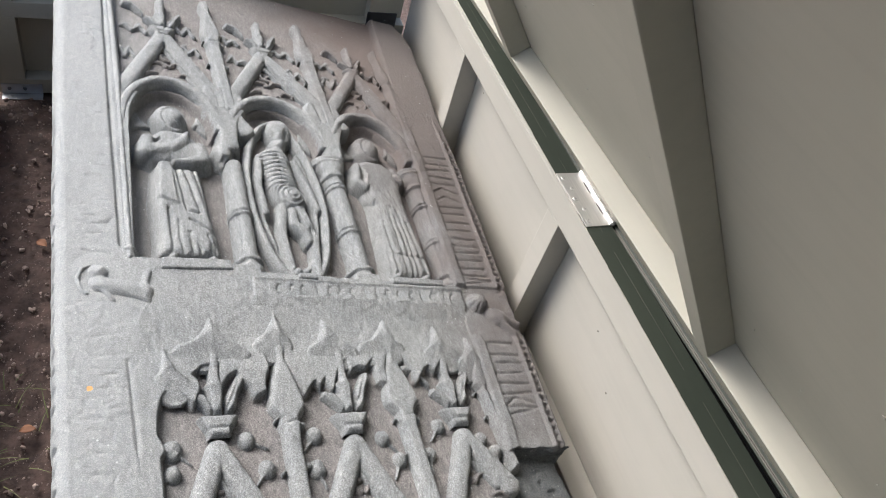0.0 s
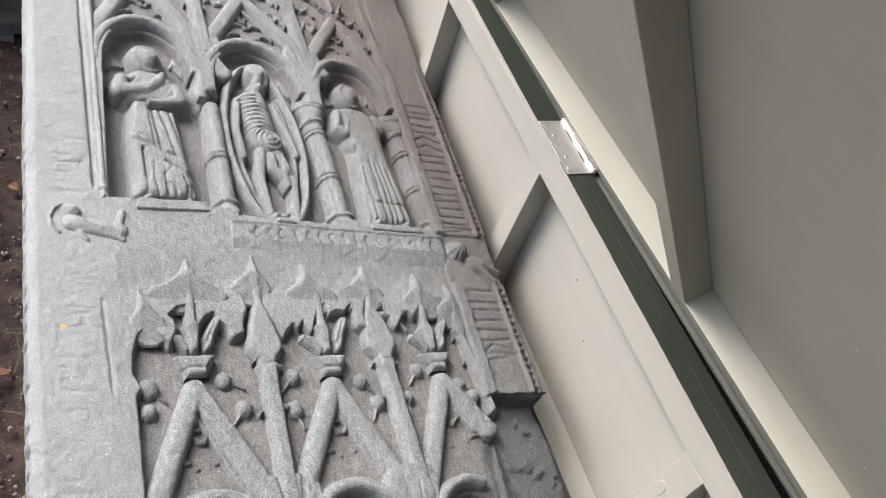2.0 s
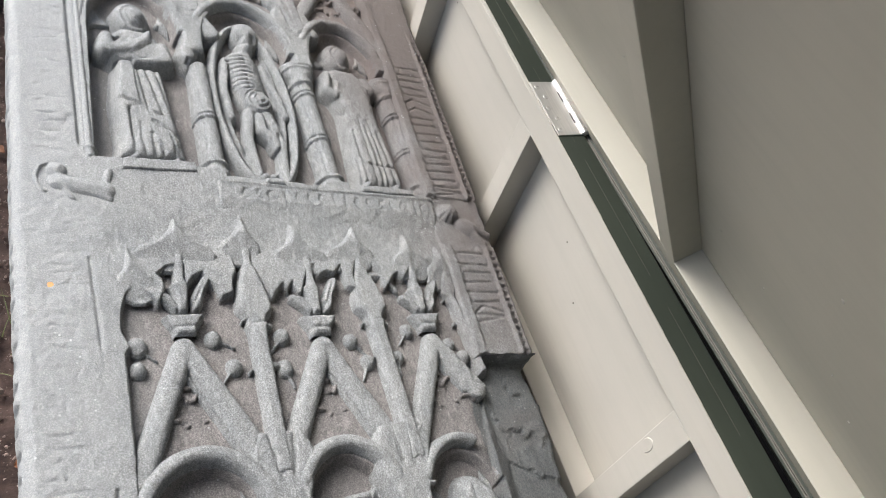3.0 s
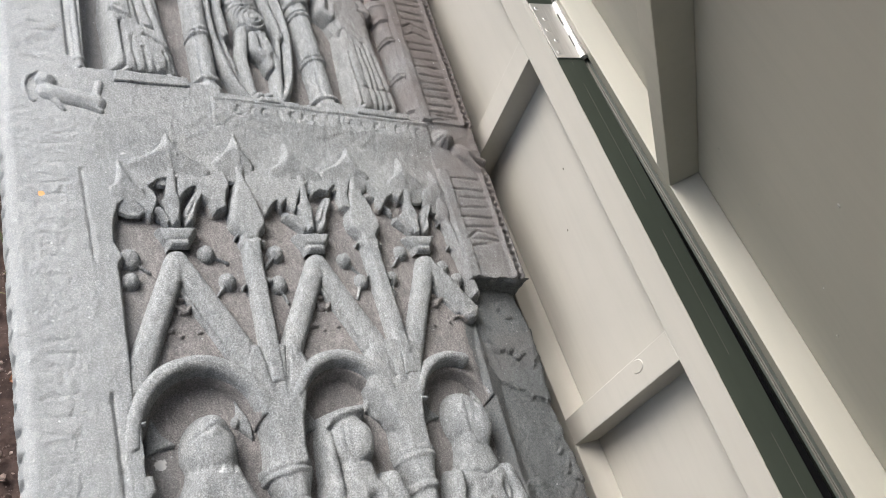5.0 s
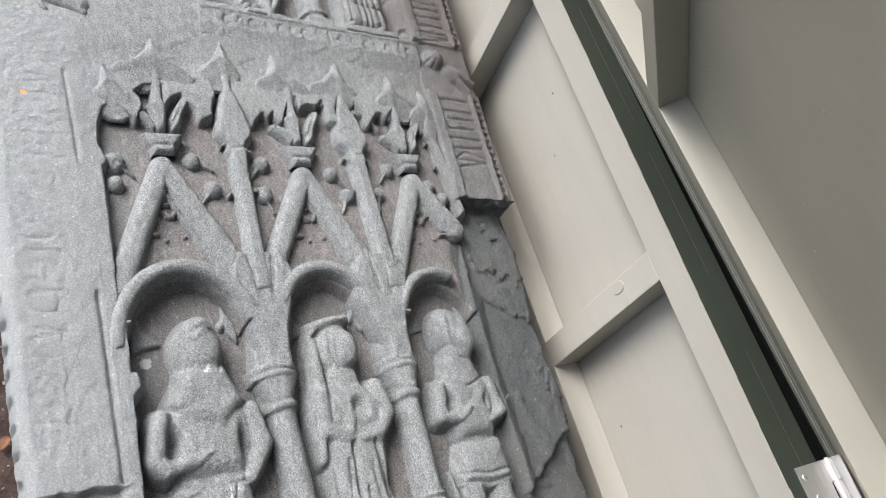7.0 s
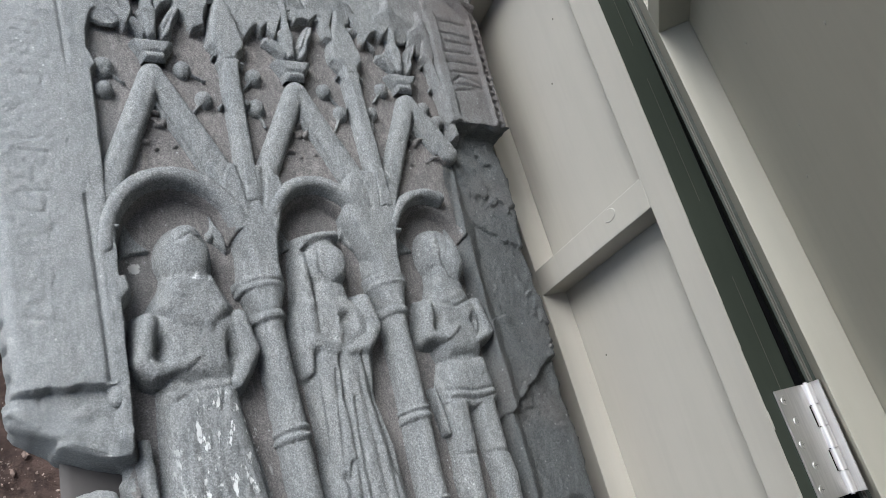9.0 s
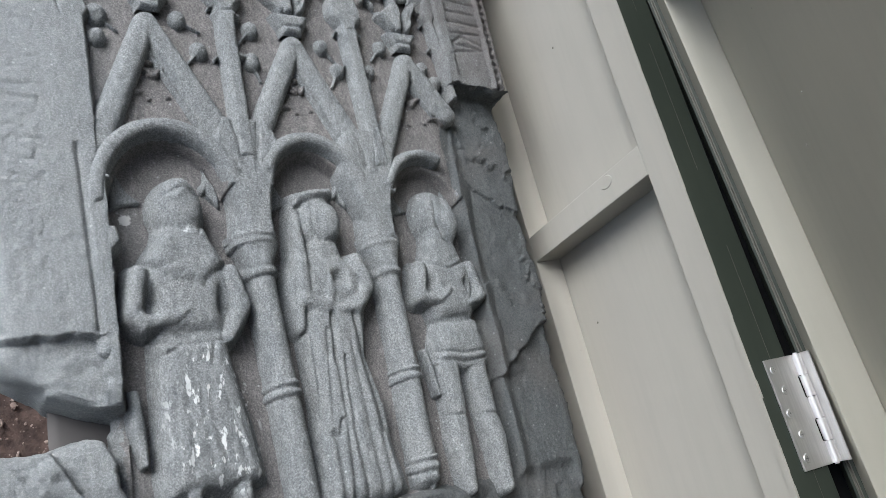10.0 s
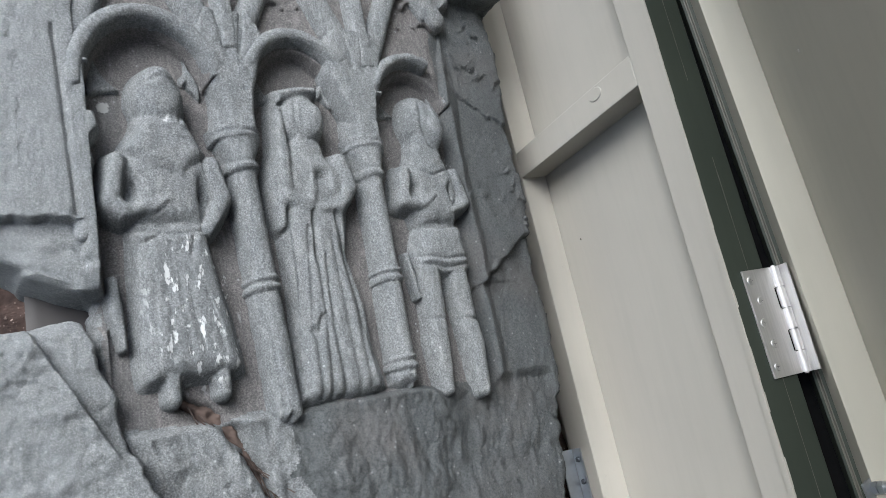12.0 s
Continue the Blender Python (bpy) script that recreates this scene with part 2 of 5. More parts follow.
def seg_d(X, Y, a, b):
    ax, ay, bx, by = *a, *b
    dx, dy = bx - ax, by - ay
    k = np.clip(((X - ax) * dx + (Y - ay) * dy) / (dx * dx + dy * dy + 1e-12), 0, 1)
    return np.hypot(X - ax - k * dx, Y - ay - k * dy), k


LOW = -0.2


def stroke(X, Y, a, b, r, h, r2=None, h2=None, base=-0.036, shape=2.0):
    """A rounded bar from a to b: radius r to r2, crest height h to h2, standing on base."""
    d, k = seg_d(X, Y, a, b)
    rr = r + (r - r if r2 is None else r2 - r) * k
    hh = h + (0 if h2 is None else h2 - h) * k
    q = d / rr
    return np.where(q < 1, base + (hh - base) * np.power(np.clip(1 - q**shape, 0, 1), 1 / shape), LOW)


def blob(X, Y, c, rx, ry, h, turn=0.0, base=-0.036, shape=2.0):
    ca, sa = math.cos(radians(turn)), math.sin(radians(turn))
    u, v = (X - c[0]) * ca + (Y - c[1]) * sa, -(X - c[0]) * sa + (Y - c[1]) * ca
    q = np.hypot(u / rx, v / ry)
    return np.where(q < 1, base + (h - base) * np.power(np.clip(1 - q**shape, 0, 1), 1 / shape), LOW)


def path_of(X, Y, pts, r, h, base=-0.036, shape=2.0):
    out = np.full_like(X, LOW)
    for a, b in zip(pts, pts[1:]):
        out = np.maximum(out, stroke(X, Y, a, b, r, h, base=base, shape=shape))
    return out


def arc_pts(c, rx, ry, a0, a1, n=14):
    return [(c[0] + rx * math.cos(radians(a0 + (a1 - a0) * i / n)), c[1] + ry * math.sin(radians(a0 + (a1 - a0) * i / n))) for i in range(n + 1)]


def smax(a, b, k=0.008):
    h = np.clip(0.5 + 0.5 * (a - b) / k, 0, 1)
    return b * (1 - h) + a * h + k * h * (1 - h)


def union(hs, k=0.006):
    out = hs[0]
    for h in hs[1:]:
        out = smax(out, h, k)
    return out


def groove(X, Y, a, b, r, depth):
    d, _ = seg_d(X, Y, a, b)
    return depth * np.exp(-(d / r) ** 2)


def poly_d(X, Y, pts):
    """Signed distance to a polygon, positive inside."""
    best, inside = np.full_like(X, 9.0), np.zeros(X.shape, bool)
    for (ax, ay), (bx, by) in zip(pts, pts[1:] + pts[:1]):
        d, _ = seg_d(X, Y, (ax, ay), (bx, by))
        best = np.minimum(best, d)
        hit = ((ay > Y) != (by > Y)) & (X < (bx - ax) * (Y - ay) / (by - ay + 1e-12) + ax)
        inside ^= hit
    return np.where(inside, best, -best)


def slab_of(X, Y, pts, h, edge=0.01, base=-0.036):
    d = poly_d(X, Y, pts)
    k = np.clip(d / edge, 0, 1)
    return np.where(d > 0, base + (h - base) * np.sqrt(np.clip(1 - (1 - k) ** 2, 0, 1)), LOW)


def weather(X, Y):
    return 0.0040 * fbm(X, Y, 16, 3) + 0.0024 * fbm(X, Y, 60, 11, 3) + 0.0016 * (value_noise(X, Y, 200, 13) - 0.5)


def grid_mesh(name, P, keep, mat, parent, label="", extra=None):
    """A mesh from a grid of points P (rows, columns, 3) with the faces that keep marks."""
    n, m = P.shape[:2]
    idx = np.arange(n * m).reshape(n, m)
    q = np.stack([idx[:-1, :-1], idx[:-1, 1:], idx[1:, 1:], idx[1:, :-1]], -1)[keep]
    used = np.unique(q)
    back = np.zeros(n * m, int)
    back[used] = np.arange(len(used))
    me = bpy.data.meshes.new(name)
    me.from_pydata(P.reshape(-1, 3)[used].tolist(), [], back[q].tolist())
    me.materials.append(mat)
    me.polygons.foreach_set("use_smooth", [True] * len(me.polygons))
    me.update()
    ob = new(name, me)
    if parent:
        ob.parent = parent
    if label:
        ob["label"] = label
    return ob


def carve(name, fun, box, parent, mat=None, label="", step=0.0024, floor=-0.037):
    """A carved piece: the height field fun over box (x0, y0, x1, y1), cut off where it falls to the ground."""
    x0, y0, x1, y1 = box
    X, Y = np.meshgrid(np.arange(x0, x1, step), np.arange(y0, y1, step))
    H = fun(X, Y)
    solid = H > floor - 0.004
    Z = np.maximum(H, floor - 0.006) + np.where(solid, weather(X, Y), 0)
    k = solid[:-1, :-1] | solid[1:, :-1] | solid[:-1, 1:] | solid[1:, 1:]
    P = np.stack([X, Y, Z], -1)
    return grid_mesh(name, P, k, mat or STONE, parent, label)


# ---- ground ----
def spread(a, b, step, far):
    mid = list(np.arange(a, b, step))
    out = [far * 0.5**k for k in range(9)]
    return np.array([a - d for d in out] + mid + [b + d for d in reversed(out)])


def build_ground():
    xs, ys = spread(-0.62, 1.0, 0.012, 300.0), spread(-0.5, 2.7, 0.012, 300.0)
    X, Y = np.meshgrid(xs, ys)
    Z = 0.05 * fbm(X, Y, 5, 40) + 0.022 * fbm(X, Y, 30, 50) + 0.012 * fbm(X, Y, 70, 57, 2)
    Z = np.where((np.abs(X) < 3) & (np.abs(Y - 1) < 4), Z, 0) - 0.035
    ob = grid_mesh("ground", np.stack([X, Y, Z], -1), np.ones((len(ys) - 1, len(xs) - 1), bool), SOIL, None)
    tagged(ob, "dark brown loose soil inside and around the box", "ground", kind="structure")


build_ground()

# ---- the timber box ----
XIN, XPAN, XCAP = 0.703, 0.758, 0.763
TOP, RAIL_LOW, FOOT_TOP, FOOT_LOW = 0.583, 0.516, 0.142, 0.068
YH, YF, XW = 2.44, -0.32, -0.45


CAP_DRIFT = 0.009  # the capping runs a little out of line with the wall


def side_wall(name, label, ribs, m, length0, length1, cap_mat):
    """A framed wall along y: rails, ribs, boarding and cap; its inner face looks to -x."""
    w = thing(name, label, "wall", kind="structure", m=m)
    part("top_rail", boxed((XIN, length0, RAIL_LOW), (XPAN, length1, TOP - 0.006)), CREAM, w)
    part("bottom_rail", boxed((XIN, length0, FOOT_LOW), (XPAN, length1, FOOT_TOP)), CREAM, w)
    for y in ribs:
        part("rib", boxed((XIN, y, FOOT_TOP - 0.001), (XPAN, y + 0.052, RAIL_LOW + 0.001), 0.002), CREAM, w)
    part("boarding", boxed((XPAN, length0, -0.08), (XPAN + 0.018, length1, RAIL_LOW + 0.015), 0.001), CREAM, w)
    top = boxed((0.693, length0, TOP - 0.006), (XCAP, length1, TOP), 0.0015)
    for v in top.verts:
        if v.co.x < XIN + 0.02:
            v.co.x += CAP_DRIFT * v.co.y
    cap = part("capping", top, cap_mat, w, "dark green painted top edge")
    return w, cap


# the wall stands turned a degree against the slab
EAST_M = Matrix.Translation((XIN, 0.65, 0)) @ pose(0, 0, 0, 0, 0, 1.03) @ Matrix.Translation((-XIN, -0.65, 0))
east, _ = side_wall("wall_east", "cream-painted framed timber side wall of the box, with a dark green top edge",
                    (-0.07, 0.651, 1.304, 1.894), EAST_M, YF, YH, GREEN)
# pale worn line along the inner edge of the green, and a scored line in it
worn = bmesh.new()
rng = random.Random(5)
y = YF
while y < YH:
    L = rng.uniform(0.02, 0.09) if y > 0.3 else rng.uniform(0.01, 0.03)
    x0 = 0.693 + CAP_DRIFT * (y + L / 2)
    add_box(worn, (x0 - 0.0016, y, TOP - 0.0075), (x0 + rng.uniform(0.0002, 0.0010 if y > 0.3 else 0.0026), y + L, TOP + 0.0006))
    y += L
part("worn_edge", worn, CREAM, east, "edge where the green paint has worn off")
line = bmesh.new()
for k in range(9):
    y0 = -0.3 + k * 0.3 + rng.uniform(0, 0.03)
    add_box(line, (0.7348, y0, TOP - 0.001), (0.7352, y0 + rng.uniform(0.12, 0.27), TOP + 0.0003))
part("scored_line", line, OLIVE, east)
# black strip laid in as the shade of the open gap
part("gap_shade", boxed((XPAN + 0.001, YF, TOP - 0.05), (XCAP + 0.14, YH, TOP - 0.038), 0.001), GAP_BLACK, east, "black strip standing in for the dark gap behind the top edge")

# nail holes and a knot in the painted frame
holes = bmesh.new()
for (yy, zz, xx) in ((1.02, 0.33, XPAN), (1.12, 0.40, XPAN), (0.50, 0.20, XPAN), (1.84, 0.44, XPAN)):
    add_cyl(holes, (xx - 0.0005, yy, zz), (xx + 0.002, yy, zz), 0.0022, seg=8)
part("nail_hole", holes, OLIVE, east)
knot = bmesh.new()
bmesh.ops.create_cone(knot, cap_ends=True, segments=22, radius1=0.0125, radius2=0.011, depth=0.002,
                      matrix=Matrix.Translation((XIN - 0.0004, 0.688, 0.417)) @ pose(0, 0, 0, 0, -90, 0) @ Matrix.Diagonal((1.5, 0.9, 1, 1)))
part("knot", knot, CREAM, east, "wood knot showing through the paint")


def end_wall(name, label, y, s, rails, ribs, mat):
    x1 = XPAN - (0.037 if y > 0 else -0.013)
    w = thing(name, label, "wall", kind="structure")
    for lo, hi in rails:
        part("rail", boxed((XW, y, lo), (x1, y + s * 0.045, hi)), mat, w)
    for (x, wide), (lo, hi) in ((r, (p[1], q[0])) for p, q in zip(rails, rails[1:]) for r in ribs):
        part("rib", boxed((x, y, lo - 0.001), (x + wide, y + s * 0.045, hi + 0.001), 0.002), mat, w)
    part("boarding", boxed((XW, y + s * 0.045, -0.08), (x1, y + s * 0.063, TOP), 0.001), mat, w)
    return w


end_wall("wall_north", "framed painted timber end wall, dark in the shade behind the slab", YH, 1, ((-0.04, 0.008), (0.207, 0.255), (RAIL_LOW, TOP)), ((XW + 0.002, 0.073), (0.12, 0.05), (0.60, 0.085)), LID_PAINT)
# out of view; its dark green is chosen to cut bounced light
end_wall("wall_south", "plain unseen timber end wall of the box, dark green to cut bounced light", YF, -1, ((0.0, 0.14), (RAIL_LOW, TOP)), ((0.12, 0.05),), GREEN)
west = thing("wall_west", "plain painted timber side wall of the box", "wall", kind="structure")
part("bottom_rail", boxed((XW - 0.045, YF, FOOT_LOW - 0.02), (XW, YH, 0.10)), CREAM, west)
part("boarding", boxed((XW - 0.063, YF, -0.08), (XW - 0.045, YH, 0.30), 0.001), CREAM, west)


# ---- the lid, propped open over the hinge side ----
def build_lid():
    """Local axes: x along the lid away from the hinge, y along the box, z outwards through the lid."""
    ang = radians(127)  # of the lid's run, from +x, in the xz plane
    u = Vector((math.cos(ang), 0, math.sin(ang)))
    w = Vector((math.sin(ang), 0, -math.cos(ang)))
    m = Matrix(((u.x, 0, w.x, 0.741), (0, 1, 0, 0), (u.z, 0, w.z, 0.622), (0, 0, 0, 1)))
    m = Matrix.Translation((0, 1.1, 0)) @ pose(0, 0, 0, 0, 0, 2.9) @ Matrix.Translation((0, -1.1, 0)) @ m
    lid = thing("lid", "heavy timber lid with painted ribs, propped open above the slab", "lid", m=m)
    LEN, D = 1.12, 0.05
    part("hinge_rail", boxed((-0.050, YF, 0), (0, YH + 0.06, D), 0.002), LID_PAINT, lid, "cream-painted rail on the hinge side")
    edge = part("rail_edge", boxed((-0.078, YF, -0.013), (-0.0505, YH + 0.06, D - 0.002), 0.0012), GREEN, lid, "dark green painted meeting edge")
    part("bead", boxed((-0.0508, YF, -0.0072), (-0.0500, YH + 0.06, -0.0064)), OLIVE, edge, "pale worn line along the green edge")
    part("outer_rail", boxed((LEN - 0.05, YF, 0), (LEN, YH + 0.06, D)), LID_PAINT, lid)
    for y in (0.866, 1.690):
        part("rib", boxed((0.0005, y, 0), (LEN - 0.0505, y + 0.046, D), 0.002), LID_PAINT, lid)
    part("boarding", boxed((-0.050, YF, D), (LEN, YH + 0.06, D + 0.018), 0.001), LID_PAINT, lid, "grey-green painted boarding, dull on the underside")
    specks = bmesh.new()
    r = random.Random(4)
    for k in range(26):
        xx, yy = r.uniform(0.03, 0.85), r.uniform(0.0, 1.7)
        if not 0.87 < yy < 0.95:
            add_cyl(specks, (xx, yy, D - 0.0012), (xx, yy, D + 0.002), r.uniform(0.0009, 0.0022), seg=7)
    tagged(part("paint_specks", specks, CREAM, lid, "pale specks on the boarding"), kind="stuff")


build_lid()


# ---- hinges ----
def build_hinge():
    """A butt hinge lying on the capping; local y runs along the pin, from 0 to L."""
    L = 0.148
    h = thing("hinge", "brushed steel butt hinge screwed to the dark green top edge", "hinge", "lid hinges")
    leaf = part("leaf", boxed((-0.052, 0, 0), (0.0, L, 0.0025), 0.0008), STEEL, h)
    for k, yy in enumerate((0.015, 0.045, 0.074, 0.104, 0.133)):
        xx = -0.040 + (0.006 if k % 2 else -0.001)
        s = bmesh.new()
        add_cyl(s, (xx, yy, 0.0022), (xx, yy, 0.0036), 0.0060, 0.0052, 18)
        sc = part("screw", s, STEEL, h)
        c = bmesh.new()
        add_box(c, (xx - 0.0028, yy - 0.0005, 0.0033), (xx + 0.0028, yy + 0.0005, 0.0036))
        add_box(c, (xx - 0.0005, yy - 0.0028, 0.0033), (xx + 0.0005, yy + 0.0028, 0.0036))
        part("cross_slot", c, DARK_STEEL, sc)
    for k in range(5):
        a, b = L * k / 5 + 0.0006, L * (k + 1) / 5 - 0.0006
        kn = bmesh.new()
        add_cyl(kn, (0.0062, a, 0.0035), (0.0062, b, 0.0035), 0.0066, seg=24)
        part("knuckle", kn, STEEL, h)
        if k % 2:
            # black strip on the leaf standing in for an open slot
            part("slot", boxed((-0.0026, a, 0.0022), (-0.0008, b, 0.0029), 0.0), GAP_BLACK, h, "dark slot beside the knuckle")
    p = bmesh.new()
    add_cyl(p, (0.0062, -0.0015, 0.0035), (0.0062, L + 0.0015, 0.0035), 0.003, seg=14)
    part("pin", p, STEEL, h)
    part("lid_leaf", boxed((0.0115, 0, 0.001), (0.0135, L, 0.022), 0.0006), STEEL, h)
    return h


hinge = build_hinge()
hinge.matrix_basis = Matrix.Translation((0.747, 1.235, TOP + 0.0005)) @ pose(0, 0, 0, 0, 0, 1.0)
copy_thing(hinge, Matrix.Translation((0.779, 0.186, TOP + 0.0005)) @ pose(0, 0, 0, 0, 0, 1.0))


# ---- metal fittings ----
def strip_bracket(label, m, L, wide, mat):
    """A flat angle: local x along its length, z up its face, y out of the wall."""
    b = thing("angle_bracket", label, "bracket", "angle brackets", m=m)
    part("flange", boxed((0, 0, 0), (L, 0.003, wide), 0.0008), mat, b)
    part("return_flange", boxed((0, 0.003, -0.003), (L, 0.03, 0.0), 0.0008), mat, b)
    for k in range(max(2, round(L / 0.045))):
        s = bmesh.new()
        c = (0.02 + k * 0.04, wide * 0.55)
        add_cyl(s, (c[0], 0.0025, c[1]), (c[0], 0.0065, c[1]), 0.0055, 0.0045, 14)
        part("screw_head", s, DARK_STEEL, b)


strip_bracket("galvanised steel angle bracket on the foot of the cream wall", pose(0.711, 0.129, 0.084, 0, 0, -89) @ Matrix.Diagonal((1, -1, 1, 1)), 0.24, 0.026, ZINC)
strip_bracket("dark steel angle bracket in the box corner at the head", pose(0.594, YH - 0.001, 0.235, 0, 0, 0) @ Matrix.Diagonal((1, -1, 1, 1)), 0.095, 0.062, DARK_STEEL)
strip_bracket("grey steel angle bracket on the soil at the head wall", pose(-0.440, YH - 0.001, -0.040, 0, 0, 0) @ Matrix.Diagonal((1, -1, 1, 1)), 0.105, 0.032, ZINC)


def build_mount():
    m = thing("strut_mount", "zinc-plated stud with nuts on a steel plate at the lid rail", "bolt", m=pose(0.795, 0.030, 0.618, 0, 15, 8))
    part("plate", boxed((-0.02, -0.03, 0), (0.05, 0.012, 0.004), 0.001), ZINC, m)
    b = bmesh.new()
    add_cyl(b, (0, 0, 0.004), (0, 0, 0.030), 0.0042, seg=16)
    part("stud", b, ZINC, m)
    for z in (0.004, 0.012):
        n = bmesh.new()
        add_cyl(n, (0, 0, z), (0, 0, z + 0.0068), 0.0085, seg=6)
        part("nut", n, ZINC, m)
    w = bmesh.new()
    add_cyl(w, (0, 0, -0.002), (0, 0, 0.0002), 0.0115, seg=20)
    part("washer", w, ZINC, m)


build_mount()

# ---- the carved slab ----
SLAB_M = S @ Matrix.Translation((0, 0, 0.30))
slab = thing("grave_slab", "weathered grey medieval grave slab carved with figures under canopies, broken at the foot", "grave slab", m=SLAB_M)
THICK = 0.12


def left_edge(y):
    e = np.interp(y, [-0.2, 0.37, 0.40, 0.425, 0.455, 0.487, 0.65, 1.0, 1.4, 2.1, 2.4],
                  [-0.03, -0.03, -0.03, -0.02, -0.10, -0.139, -0.151, -0.166, -0.179, -0.198, -0.205])
    return e + 0.004 * fbm(y, 0 * y, 30, 71) + 0.02 * fbm(y, 0 * y, 45, 75) * (np.abs(y - 0.45) < 0.06)


def right_edge(y):
    e = np.interp(y, [-0.2, 0.08, 0.20, 0.37, 0.50, 0.77, 0.90, 0.932, 0.938, 1.3, 1.7, 2.06, 2.25, 2.33, 2.4],
                  [0.52, 0.640, 0.667, 0.678, 0.682, 0.684, 0.690, 0.690, 0.696, 0.706, 0.722, 0.744, 0.750, 0.735, 0.70])
    return e + 0.012 * fbm(y, 0 * y, 22, 81) * np.where(y < 0.93, 1.6, 0.5)


NICHES = (((-0.055, 0.118), 1.345, 1.705, 1.850), ((0.163, 0.356), 1.318, 1.700, 1.846), ((0.405, 0.578), 1.318, 1.705, 1.848),
          ((-0.019, 0.141), 0.22, 0.690, 0.789), ((0.197, 0.337), 0.22, 0.695, 0.786), ((0.396, 0.534), 0.22, 0.690, 0.774))


def niche_d(X, Y):
    """How deep inside a niche (positive), in metres."""
    best = np.full_like(X, -1.0)
    for (a, b), y0, ys, yt in NICHES:
        c, r = (a + b) / 2, (b - a) / 2
        up = (yt - ys) / r
        d = np.minimum(r - np.hypot(X - c, np.maximum(Y - ys, 0) / up), Y - y0)
        best = np.maximum(best, d)
    for x0, x1, y0, y1 in ((-0.055, 0.602, 1.335, 1.715), (-0.021, 0.536, 0.22, 0.716)):
        best = np.maximum(best, np.minimum(np.minimum(X - x0, x1 - X), np.minimum(Y - y0, y1 - Y)))
    return best


# the sunk fields behind the canopies, as polygons
FIELD_UP = [(-0.075, 1.80), (-0.095, 2.42), (0.30, 2.42), (0.64, 2.42), (0.62, 2.05), (0.61, 1.75), (0.40, 1.80), (0.15, 1.80)]
# lower field, bay by bay: the upper outline runs in and out between the leaves
BAY_A = [(-0.027, 0.72), (-0.031, 0.957), (-0.023, 0.967), (-0.034, 0.995), (-0.033, 1.028), (-0.024, 1.060), (-0.007, 1.076), (0.009, 1.059), (0.022, 1.044), (0.033, 1.073), (0.029, 1.088), (0.019, 1.095), (0.038, 1.114), (0.067, 1.118), (0.067, 1.080),
         (0.076, 1.094), (0.094, 1.105), (0.099, 1.088), (0.113, 1.078), (0.119, 1.059), (0.138, 1.068), (0.137, 1.091), (0.147, 1.112), (0.144, 1.138), (0.156, 1.150), (0.172, 1.144), (0.166, 0.72)]
BAY_B = [(0.164, 0.72), (0.170, 1.144), (0.178, 1.146), (0.179, 1.116), (0.190, 1.086), (0.203, 1.062), (0.215, 1.080), (0.224, 1.087), (0.231, 1.079), (0.243, 1.095), (0.245, 1.081), (0.253, 1.070), (0.261, 1.091), (0.271, 1.116), (0.289, 1.130),
         (0.293, 1.106), (0.307, 1.115), (0.321, 1.113), (0.338, 1.130), (0.343, 1.118), (0.342, 1.085), (0.356, 1.077), (0.358, 1.109), (0.369, 1.143), (0.384, 1.164), (0.374, 0.72)]
BAY_C = [(0.370, 0.72), (0.382, 1.164), (0.392, 1.166), (0.397, 1.147), (0.413, 1.119), (0.419, 1.086), (0.437, 1.109), (0.450, 1.118), (0.461, 1.107), (0.480, 1.130), (0.498, 1.151), (0.516, 1.146), (0.520, 1.116), (0.534, 1.137), (0.548, 1.133),
         (0.557, 1.104), (0.555, 1.067), (0.578, 1.120), (0.587, 1.116), (0.589, 1.090), (0.600, 1.08), (0.575, 0.93), (0.545, 0.80), (0.53, 0.72)]


def low_field_d(X, Y):
    return np.maximum(np.maximum(poly_d(X, Y, BAY_A), poly_d(X, Y, BAY_B)), poly_d(X, Y, BAY_C))



